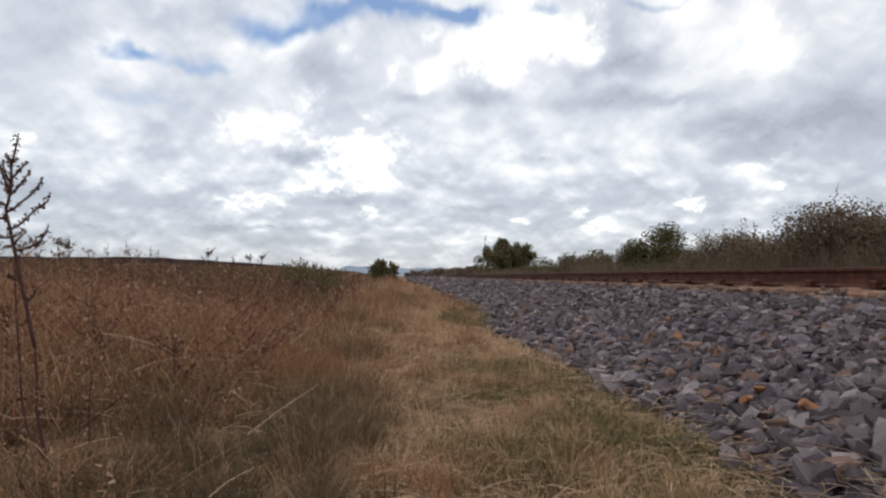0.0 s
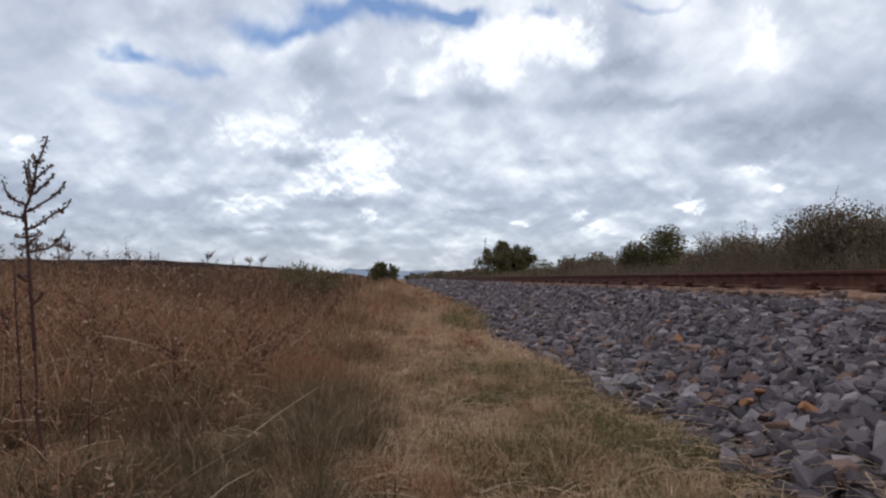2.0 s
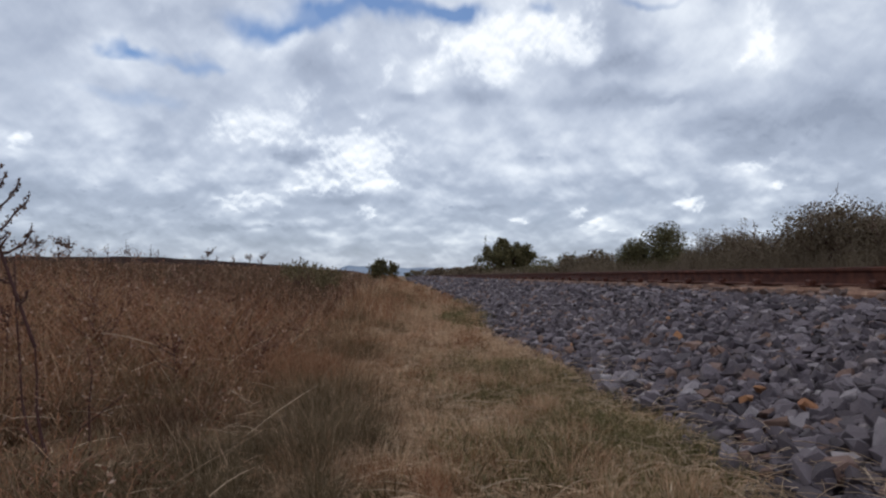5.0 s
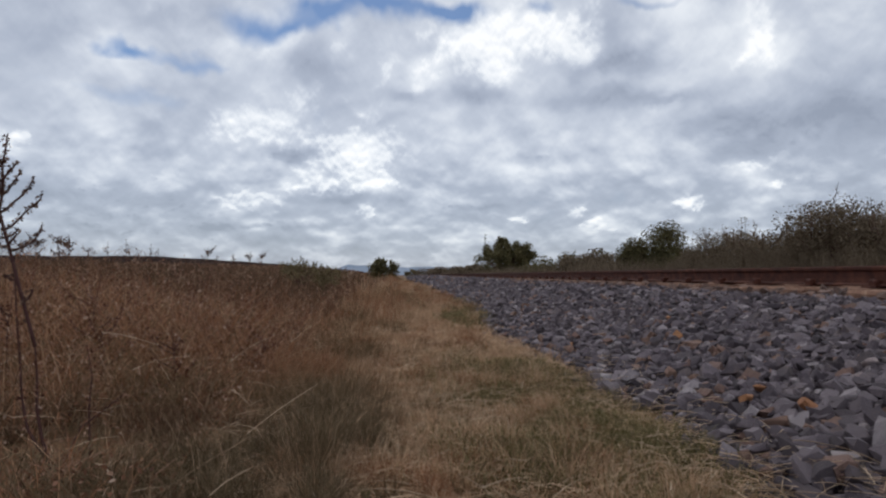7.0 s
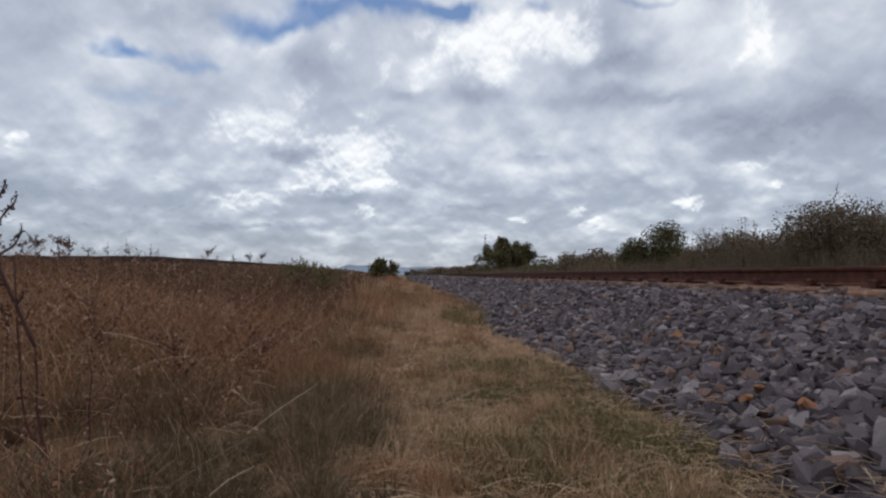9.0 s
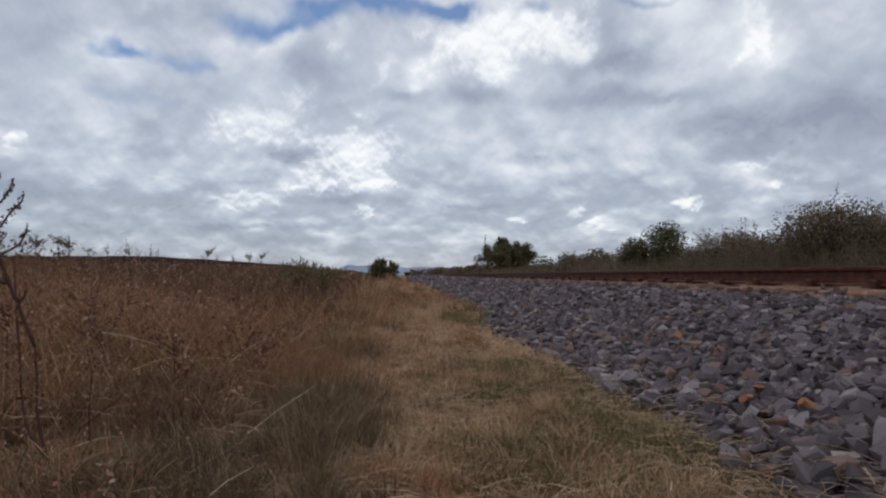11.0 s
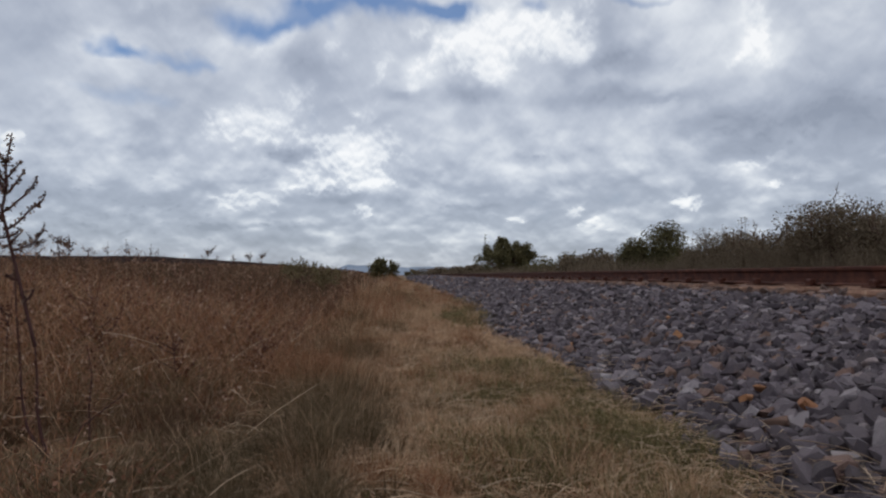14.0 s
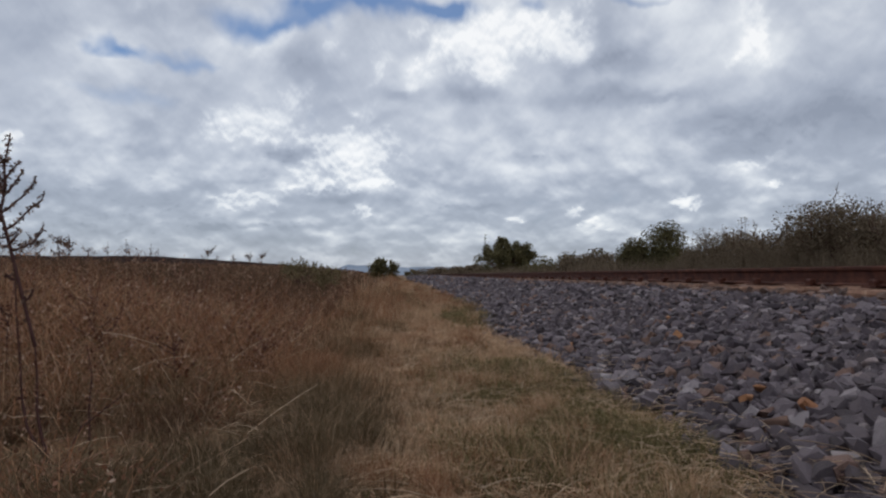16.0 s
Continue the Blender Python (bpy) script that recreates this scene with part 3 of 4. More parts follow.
def make_stones():
    beds = []
    near = np.concatenate([scattered(0.66, 2.72, 0.5, 6, 0.040), scattered(0.66, 2.72, 0.5, 6, 0.062)])
    inside = (near[:, 0] > NEAR[0]) & (near[:, 0] < NEAR[1]) & (near[:, 1] > NEAR[2]) & (near[:, 1] < NEAR[3])
    beds.append(many_stones(ragged_toe(near[~inside]), 0.047))
    beds.append(many_stones(ragged_toe(scattered(0.66, 2.72, 6, 15, 0.046)), 0.058))
    beds.append(many_stones(ragged_toe(scattered(0.66, 2.72, 15, 34, 0.075)), 0.092))
    beds.append(many_stones(scattered(0.7, 2.65, 34, 110, 0.17), 0.17))
    beds.append(many_stones(scattered(5.3, 7.1, -3, 24, 0.11), 0.085))
    beds.append(many_stones(ragged_toe(scattered(0.62, 2.7, 0.8, 5, 0.040)), 0.026))
    beds.append(many_stones(scattered(0.7, 3.0, -6, 0.5, 0.08), 0.07))
    v, t = joined(beds)
    ob = part("gravel", quick_mesh("gravel", v, t, STONE), ballast, "loose angular grey stones of many sizes")
    tagged(ob, kind="stuff")
    crib = np.concatenate([scattered(2.60, 5.3, 2.5, 14, 0.055), scattered(2.60, 5.3, -3, 2.5, 0.09), scattered(2.60, 5.3, 14, 40, 0.10)])
    beside = np.abs((crib[:, 1] - SLEEPER_START + 0.35) % SLEEPER_STEP - 0.35) > 0.15
    crib = crib[beside]
    v, t = many_stones(crib[np.abs(crib[:, 0] - TRACK_X) < 1.05], 0.042)
    tops = crib[np.abs(crib[:, 0] - TRACK_X) > 0.95]
    v2, t2 = many_stones(tops, 0.062)
    v2[:, 2] += 0.020
    v, t = joined([(v, t), (v2, t2)])
    tagged(part("stained_gravel", quick_mesh("stained_gravel", v, t, STAINED), ballast, "rust-stained stones packed between the sleepers"), kind="stuff")


make_stones()


# ---- track ----
def rail_outline():
    """Half of a flat-bottomed rail's section: head, web and foot."""
    h = RAIL_HEIGHT
    half = [(0.055, 0.0), (0.055, 0.008), (0.030, 0.014), (0.011, 0.022), (0.008, 0.045), (0.008, h - 0.045), (0.013, h - 0.036),
            (0.031, h - 0.030), (0.0325, h - 0.010), (0.027, h - 0.002), (0.012, h)]
    return half + [(-x, z) for x, z in reversed(half)]


def make_rail(x, label):
    line = np.array(rail_outline())
    k = len(line)
    ys = np.concatenate([np.arange(-24, 40, 4.0), np.arange(40, 900, 40.0)])
    v = np.concatenate([np.stack([line[:, 0], np.full(k, y), line[:, 1]], 1) for y in ys])
    t = []
    for i in range(len(ys) - 1):
        for j in range(k):
            p, q = i * k + j, i * k + (j + 1) % k
            t += [(p, q, q + k), (p, q + k, p + k)]
    rail = new("rail", quick_mesh("rail", v, t, RUST))
    rail.location = (x, 0, SLEEPER_TOP)
    top = np.array([[a, y, RAIL_HEIGHT + 0.0006] for y in (ys[0], ys[-1]) for a in (-0.020, 0.020)])
    part("running_surface", quick_mesh("running_surface", top, [(0, 1, 3), (0, 3, 2)], WORN), rail, "worn dark running surface")
    plate = box_mesh("fishplate", (0.018, 0.46, 0.062), RUST, 0.004)
    bolt = box_mesh("bolt", (0.016, 0.026, 0.026), RUST, 0.005)
    for y in (-8.0, 4.0, 16.0, 28.0):
        for s in (-1, 1):
            p = part("fishplate", plate, rail, "rusty bolted joint plate")
            p.location = (s * 0.019, y, 0.055)
            for dy in (-0.17, -0.06, 0.06, 0.17):
                b = part("bolt", bolt, p)
                b.location = (s * 0.014, dy, 0)
    return tagged(rail, label, "rail", "rails of the track")


make_rail(TRACK_X - GAUGE / 2, "rust-brown steel rail spiked to timber sleepers")
make_rail(TRACK_X + GAUGE / 2, "rust-brown steel rail on the far side of the track")


def make_sleepers():
    body = []
    for _ in range(4):
        bm = bmesh.new()
        bmesh.ops.create_cube(bm, size=1)
        bmesh.ops.scale(bm, vec=(2.45, 0.245, 0.15), verts=bm.verts)
        bmesh.ops.subdivide_edges(bm, edges=[e for e in bm.edges if abs(e.verts[0].co.x - e.verts[1].co.x) > 1], cuts=7)
        bmesh.ops.bevel(bm, geom=[e for e in bm.edges if e.is_manifold and e.calc_face_angle(0) > 1], offset=0.012, segments=1, affect="EDGES")
        for v in bm.verts:
            v.co += Vector(rng.uniform(-0.006, 0.006, 3))
        me = bpy.data.meshes.new("sleeper")
        bm.to_mesh(me)
        bm.free()
        me.materials.append(TIMBER)
        body.append(me)
    plate = box_mesh("base_plate", (0.27, 0.15, 0.012), RUST, 0.003)
    clip = box_mesh("rail_clip", (0.06, 0.085, 0.055), RUST, 0.012)
    spring = box_mesh("spike", (0.032, 0.032, 0.05), RUST, 0.008)
    for i, y in enumerate(np.arange(SLEEPER_START, 66, SLEEPER_STEP)):
        top = SLEEPER_TOP - 0.012
        s = new("sleeper", body[i % 4])
        s.location = (TRACK_X + rng.normal(0, 0.03), y + rng.normal(0, 0.015), top - 0.075 - 0.003)
        s.rotation_euler = (0, 0, rng.normal(0, 0.008))
        tagged(s, "weathered reddish-brown timber sleeper bedded in ballast", "sleeper", "sleepers under the track")
        if y > 34:
            continue
        for side in (-1, 1):
            p = part("base_plate", plate, s, "rusty steel base plate")
            p.location = (side * GAUGE / 2, 0, 0.083)
            for q in (-1, 1):
                c = part("rail_clip", clip, p)
                c.location = (q * 0.078, 0, 0.03)
                d = part("spike", spring, p)
                d.location = (q * 0.115, 0.045 * q, 0.022)
    pieces = []
    cube = np.array([[a, b, c] for a in (-1.22, 1.22) for b in (-0.12, 0.12) for c in (-0.07, 0.075)])
    faces = [(0, 1, 3), (0, 3, 2), (4, 6, 7), (4, 7, 5), (0, 4, 5), (0, 5, 1), (2, 3, 7), (2, 7, 6), (1, 5, 7), (1, 7, 3)]
    for y in np.arange(66.3, 300, SLEEPER_STEP):
        pieces.append((cube + [TRACK_X, y, SLEEPER_TOP - 0.09], faces))
    v, t = joined(pieces)
    tagged(new("far_sleepers", quick_mesh("far_sleepers", v, t, TIMBER)), "row of timber sleepers in the distance", "sleepers", kind="stuff")


make_sleepers()


# ---- grass ----
def spread(count, x0, x1, y0, y1, power=1.0):
    """Random spots; with power 1 their number per metre falls off as 1 / y."""
    s = rng.uniform(0, 1, count)
    y = y0 * (y1 / y0) ** s if power else y0 + (y1 - y0) * s
    x = rng.uniform(0, 1, count) * (x1 - x0) + x0
    return x, y


def on_ground(x, y, sink=0.01):
    return np.stack([x, y, ground_z(x, y) - sink], 1)


def patch_noise(x, y, s):
    return 0.5 + 0.25 * (np.sin(x * s * 1.7 + 1.3 * np.sin(y * s)) + np.sin(y * s * 1.3 + 1.7 * np.sin(x * s * 0.8 + 2)))


def make_field():
    """Tall russet grass on the bank and the field, short on its crest, with curled dead leaves caught in it."""
    pieces, dull, dusky, mossy, flecks, fallen = [], [], [], [], [], []
    for count, x0, x1, y0, y1, thick in ((38000, -3.2, -0.15, 0.9, 3.2, 0.0026), (56000, -6.5, 0.1, 3.0, 9, 0.0046),
                                         (44000, -10, 0.15, 8.5, 26, 0.010), (16000, -14, 0.1, 25, 90, 0.035), (16000, -9, -0.5, -7, 0.9, 0.008)):
        if y0 > 0:
            x, y = spread(count, x0, x1, y0, y1)
        else:
            x, y = rng.uniform(x0, x1, count), rng.uniform(y0, y1, count)
        edge = -0.42 + 0.10 * np.sin(y * 1.9) + 0.08 * np.sin(y * 0.7 + 1) + 0.22 * smooth((2.0 - y) / 0.6) + 0.42 * smooth((y - 3.5) / 7)
        keep = x < edge - np.abs(rng.normal(0, 0.10, count))
        keep &= (x < -0.9) | (np.hypot(x, y) > 1.0)
        clump = patch_noise(x, y, 1.4) * 0.6 + patch_noise(x, y, 5.3) * 0.4
        keep &= rng.uniform(0, 1, count) < 0.30 + 0.70 * clump
        x, y, clump = x[keep], y[keep], clump[keep]
        k = len(x)
        tufted = smooth(patch_noise(x + 0.13 * np.sin(y * 9), y + 0.11 * np.sin(x * 11), 8.5) * 1.5 - 0.25)
        h = (0.07 + 0.20 * clump + 0.15 * tufted) * rng.uniform(0.3, 1.3, k)
        h *= 0.34 + 0.83 * smooth((6.0 + x) / 3.2) * smooth((-0.2 - x) / 0.7)
        h *= (0.42 + 0.58 * smooth((y - 1.25) / 1.5)) * (1 - 0.3 * smooth((-4.6 - x) / 1.2))
        lean = np.clip(np.abs(rng.normal(0.92, 0.36, k)), 0.02, 1.28)
        base = on_ground(x, y)
        olive = rng.uniform(0, 1, k) < 0.18 + 0.72 * smooth((-x - 2.6) / 2.6) + 0.36 * smooth((2.1 - y) / 0.7) + 0.75 * smooth((y - 4.6) / 5) + 0.25 * (patch_noise(x, y, 2.7) > 0.66)
        crest_line = olive & ((x < -3.2) | (y > 5.5))
        front = olive & (y < 2.0)
        olive &= ~crest_line & ~front
        for which, target in ((~olive & ~crest_line & ~front, pieces), (olive, dull), (crest_line, dusky), (front, mossy)):
            target.append(blades(base[which], h[which], thick * rng.uniform(0.5, 1.5, which.sum()), lean[which], droop=0.55))
        h *= 1 - 0.6 * np.exp(-((x + 0.86) / 0.28) ** 2 - ((y - 1.5) / 0.3) ** 2)
        down = rng.uniform(0, 1, k) < 0.14 + 0.30 * smooth((y - 1.3) / 1.0) * smooth((9 - y) / 5)
        m = down.sum()
        c = base[down] + np.stack([rng.normal(0, 0.04, m), rng.normal(0, 0.04, m), h[down] * rng.uniform(0.15, 0.95, m)], 1)
        fallen.append(litter(c, rng.uniform(0.04, 0.16, m) * (1 + 6 * thick), thick * rng.uniform(0.3, 0.75, m), rng.normal(0, 0.55, m)))
        part_of = rng.uniform(0, 1, k) < 0.45 - 0.33 * smooth((y - 4) / 4)
        c = base[part_of] + np.stack([rng.normal(0, 0.03, part_of.sum()), rng.normal(0, 0.03, part_of.sum()), h[part_of] * rng.uniform(0.3, 1.0, part_of.sum())], 1)
        flecks.append(leaves(c, thick * rng.uniform(2.0, 5.5, len(c)) + 0.004, 1.0))
    v, t = joined(pieces)
    tagged(new("field_grass", quick_mesh("field_grass", v, t, RUSSET)), "tall dry russet-brown grass on the bank", "grass", kind="stuff")
    v, t = joined(dull)
    tagged(new("dull_grass", quick_mesh("dull_grass", v, t, OLIVE)), "dull olive-brown grass mixed through the field", "grass", kind="stuff")
    v, t = joined(dusky)
    tagged(new("dusky_grass", quick_mesh("dusky_grass", v, t, DUSKY)), "short dark brown grass along the crest of the bank", "grass", kind="stuff")
    v, t = joined(mossy)
    tagged(new("mossy_grass", quick_mesh("mossy_grass", v, t, MOSSY)), "low dark olive grass at the foot of the bank", "grass", kind="stuff")
    v, t = joined(fallen)
    tagged(new("fallen_stems", quick_mesh("fallen_stems", v, t, FALLEN)), "broken dry stems lying across the russet grass", "grass", kind="stuff")
    v, t = joined(flecks)
    tagged(new("dead_leaves", quick_mesh("dead_leaves", v, t, CURLED)), "curled dead leaves and seed husks among the grass", "leaves", kind="stuff")


make_field()


def make_far_grass():
    """Brown grass beyond the track and along it."""
    pieces = []
    for count, x0, x1, y0, y1, thick, tall in ((20000, 6.7, 9.0, 4, 24, 0.012, 0.92), (14000, 6.9, 12, 20, 110, 0.04, 1.05)):
        x, y = spread(count, x0, x1, y0, y1)
        h = tall * rng.uniform(0.45, 1.2, count)
        pieces.append(blades(on_ground(x, y), h, thick * rng.uniform(0.6, 1.4, count), np.abs(rng.normal(0.25, 0.2, count))))
    v, t = joined(pieces)
    tagged(new("lineside_grass", quick_mesh("lineside_grass", v, t, LEAF_BROWN)), "brown seeding grass beyond the track", "grass", kind="stuff")


make_far_grass()


def verge_edge(y):
    return toe_line(y) + 0.01


def verge_inner(y):
    """Where the trodden straw ends against the rough grass of the bank."""
    return -0.10 + 0.05 * np.sin(y * 2.9) - 0.30 * smooth((y - 2.0) / 1.5) + 0.16 * smooth((y - 4.5) / 5)


def green_share(x, y):
    """How much of the verge is green at a spot."""
    return np.clip(np.exp(-((x - 0.46) / 0.30) ** 2 - ((y - 1.62) / 0.34) ** 2) + 0.8 * np.exp(-((x - 0.42) / 0.26) ** 2 - ((y - 2.8) / 0.62) ** 2), 0, 1) * (0.35 + 0.65 * patch_noise(x, y, 9))


def make_verge():
    """Trodden straw on the verge: lying stems, short stubble and green patches."""
    pieces = []
    for count, y0, y1, thick in ((20000, 0.9, 3.0, 0.0026), (20000, 2.8, 9, 0.0050), (16000, 8.5, 50, 0.014), (4000, 0.6, 1.0, 0.004)):
        x, y = spread(count, -0.75, 0.95, y0, y1)
        keep = (x < verge_edge(y) + 0.1 * rng.uniform(-1, 1, count)) & (x > verge_inner(y) - 0.22 * rng.uniform(0, 1, count) ** 2) & (rng.uniform(0, 1, count) < (0.45 + 0.6 * patch_noise(x, y, 3.1)) * (1 - 0.75 * green_share(x, y)))
        x, y = x[keep], y[keep]
        h = rng.uniform(0.02, 0.065, len(x)) * (1 + 1.2 * smooth((-x - 0.15) / 0.4))
        pieces.append(blades(on_ground(x, y, 0.004), h, thick * rng.uniform(0.6, 1.4, len(x)), rng.uniform(0.6, 1.28, len(x))))
    for _ in range(170):
        cy = 1.2 * (12 / 1.2) ** rng.uniform()
        cx = rng.uniform(float(verge_inner(cy)) - 0.1, 0.62)
        k, r = 110, rng.uniform(0.02, 0.06)
        a = rng.uniform(0, 2 * math.pi, k)
        d = np.abs(rng.normal(0, r, k))
        h = rng.uniform(0.04, 0.12) * rng.uniform(0.4, 1.1, k)
        pieces.append(blades(on_ground(cx + d * np.cos(a), cy + d * np.sin(a), 0.004), h, 0.0011 * (1 + cy * 0.35) * rng.uniform(0.6, 1.5, k), rng.uniform(0.2, 0.9, k), aim=a))
    for count, y0, y1, thick in ((9000, 1.0, 3.2, 0.0018), (9000, 3.0, 10, 0.0036)):
        x, y = spread(count, -0.7, 0.98, y0, y1)
        keep = (x < verge_edge(y) + 0.10 * rng.uniform(-1, 1, count) ** 3) & (x > verge_inner(y) - 0.3 * rng.uniform(0, 1, count) ** 2) & (rng.uniform(0, 1, count) < 0.75 - 0.6 * green_share(x, y))
        x, y = x[keep], y[keep]
        pieces.append(litter(on_ground(x, y, -0.012) + np.stack([0 * x, 0 * x, rng.uniform(0, 0.02, len(x))], 1), rng.uniform(0.03, 0.14, len(x)), thick * rng.uniform(0.5, 1.3, len(x)), rng.normal(0, 0.12, len(x))))
    # rough tufts: low ones near, taller ones where the path is overgrown
    tufts = {"straw": [], "russet": [], "olive": []}
    for near, total in ((True, 170), (False, 420)):
        for _ in range(total):
            cy = 1.2 * (4.5 / 1.2) ** rng.uniform() if near else 3.4 * (45 / 3.4) ** rng.uniform()
            cx = rng.uniform(float(verge_inner(cy)) - 0.12 if near else -0.6, 0.55 if near else 0.80 + 0.01 * cy)
            wild = smooth((cy - 3.0) / 6.0) * (0.55 + 0.45 * smooth((0.35 - cx) / 0.5)) if not near else 0.0
            tall = (rng.uniform(0.03, 0.085) + 0.24 * rng.uniform(0.2, 1) * float(wild)) * (1 + 0.9 * float(smooth((-0.15 - cx) / 0.35)))
            k, r = (130, rng.uniform(0.02, 0.06)) if near else (90, rng.uniform(0.05, 0.13))
            a = rng.uniform(0, 2 * math.pi, k)
            d = np.abs(rng.normal(0, r, k))
            kind = rng.choice(["straw", "russet", "olive"], p=[0.5, 0.3, 0.2] if cx > 0 else [0.25, 0.4, 0.35])
            tufts[kind].append(blades(on_ground(cx + d * np.cos(a), cy + d * np.sin(a), 0.004), tall * rng.uniform(0.4, 1.2, k),
                                      0.0011 * (1 + cy * 0.4) * rng.uniform(0.6, 1.5, k), np.clip(np.abs(rng.normal(0.65, 0.35, k)), 0, 1.25), aim=a + rng.normal(0, 0.7, k)))
    pieces += tufts["straw"]
    for kind, material in (("russet", RUSSET), ("olive", OLIVE)):
        v, t = joined(tufts[kind])
        tagged(new(kind + "_tufts", quick_mesh("tufts", v, t, material)), "rough " + kind + " tufts growing over the verge path", "grass", kind="stuff")
    v, t = joined(pieces)
    tagged(new("verge_straw", quick_mesh("verge_straw", v, t, STRAW)), "short trodden straw-coloured grass on the verge", "grass", kind="stuff")
    pieces = []
    for cx, cy, sx, sy, count, thick in ((0.42, 2.85, 0.32, 0.70, 13000, 0.0030), (0.46, 1.62, 0.34, 0.40, 23000, 0.0024), (0.58, 2.2, 0.24, 0.5, 5500, 0.0026), (0.90, 6.8, 0.20, 1.2, 1300, 0.005), (0.98, 10.0, 0.2, 2.0, 1000, 0.009),
                                         (0.55, 6.3, 0.16, 0.9, 1800, 0.007), (0.2, 10.5, 0.2, 1.6, 1000, 0.012)):
        x, y = rng.normal(cx, sx * 0.55, count), rng.normal(cy, sy * 0.55, count)
        keep = (x < verge_edge(y) + (0.12 if cy > 6 else 0.0)) & (rng.uniform(0, 1, count) < 0.25 + 0.8 * patch_noise(x, y, 7))
        x, y = x[keep], y[keep]
        h = rng.uniform(0.02, 0.075, len(x)) * (1.7 if cy > 6 else 1.0)
        pieces.append(blades(on_ground(x, y, 0.004), h, thick * rng.uniform(0.6, 1.4, len(x)), rng.uniform(0.2, 1.0, len(x))))
    v, t = joined(pieces)
    tagged(new("green_grass", quick_mesh("green_grass", v, t, GREEN)), "low green grass growing through straw", "grass", kind="stuff")


make_verge()


def make_stalks():
    """Long pale stalks lying and leaning among the grass, and thin straw caught at the foot of the stones."""
    pieces = []
    for count, x0, x1, y0, y1, long, lift in ((150, -2.6, -0.4, 1.9, 5.5, 0.20, 0.20), (40, -1.3, -0.35, 1.5, 2.4, 0.13, 0.08), (1500, -0.5, 0.78, 1.1, 5.5, 0.12, 0.03), (420, 0.60, 1.02, 1.1, 3.2, 0.10, 0.03)):
        x, y = spread(count, x0, x1, y0, y1)
        for px, py in zip(x, y):
            a, l = rng.uniform(0, math.pi), long * rng.uniform(0.5, 1.3)
            z = max(float(ground_z(px, py)), float(ballast_z(px)) if px > TOE else 0) + lift * rng.uniform(0.1, 1.0)
            rise = rng.normal(0, 0.35) if lift > 0.1 else rng.normal(0, 0.12)
            d = np.array([math.cos(a), math.sin(a), rise]) * l / 2
            bow = np.array([0, 0, 0.05 * l])
            c = np.array([px, py, z + abs(d[2]) * 0.6])
            pieces.append(tube([c - d, c - d * 0.3 + bow, c + d * 0.3 + bow, c + d], np.array([1, 0.9, 0.75, 0.4]) * rng.uniform(0.0007, 0.0014), 3))
    for p, q in (((-0.47, 1.24, 0.05), (-0.335, 1.62, 0.09)), ((-0.36, 1.52, 0.10), (-0.26, 2.02, 0.13)), ((-0.34, 1.16, 0.08), (-0.30, 1.33, 0.08)), ((-0.52, 1.98, 0.12), (-0.42, 1.82, 0.10)),
                 ((-0.60, 1.30, 0.10), (-0.555, 1.27, 0.085)), ((-1.05, 2.3, 0.27), (-0.80, 2.15, 0.24)), ((0.20, 1.98, 0.02), (0.02, 2.02, 0.035)), ((0.44, 1.78, 0.03), (0.16, 1.62, 0.02))):
        p, q = np.array(p), np.array(q)
        pieces.append(tube([p, p * 0.65 + q * 0.35 + [0, 0, 0.006], p * 0.3 + q * 0.7 + [0, 0, 0.004], q], np.array([1, 0.9, 0.8, 0.5]) * 0.0014, 4))
    v, t = joined(pieces)
    tagged(new("straw_stalks", quick_mesh("straw_stalks", v, t, PALE)), "loose pale straw stalks lying in the grass", "straw", kind="stuff")


make_stalks()


def make_tussock(x, y, height, radius, count, material, label):
    """A soft ragged clump of fine grass, its foot at the origin, with a few dry stems."""
    def clump(k, tall, thick, mat):
        a, r = rng.uniform(0, 2 * math.pi, k), np.abs(rng.normal(0, radius * 0.75, k))
        foot = np.stack([r * np.cos(a), r * np.sin(a), np.full(k, -0.01)], 1)
        foot[:, :2] += 0.35 * radius * np.stack([np.sin(3 * a + 1), np.cos(2 * a)], 1)
        h = tall * (0.72 + 0.28 * np.sin(2 * a + radius * 40)) * rng.uniform(0.25, 1.15, k) * np.exp(-(r / radius) ** 2 * 0.35)
        return quick_mesh("grass_tussock", *blades(foot, h, thick * rng.uniform(0.5, 1.5, k), np.clip(np.abs(rng.normal(0.70, 0.36, k)), 0, 1.28), aim=a + rng.normal(0, 1.5, k), droop=0.28), mat)

    ob = new("grass_tussock", clump(int(count * 1.5), height, 0.0012, material))
    ob.location = (x, y, float(ground_z(x, y)))
    tagged(part("dry_grass", clump(count // 6, height * 1.1, 0.0010, STRAW), ob, "pale dry stems"), kind="stuff")
    return tagged(ob, label, "grass tussock", "grass tussocks on the verge")


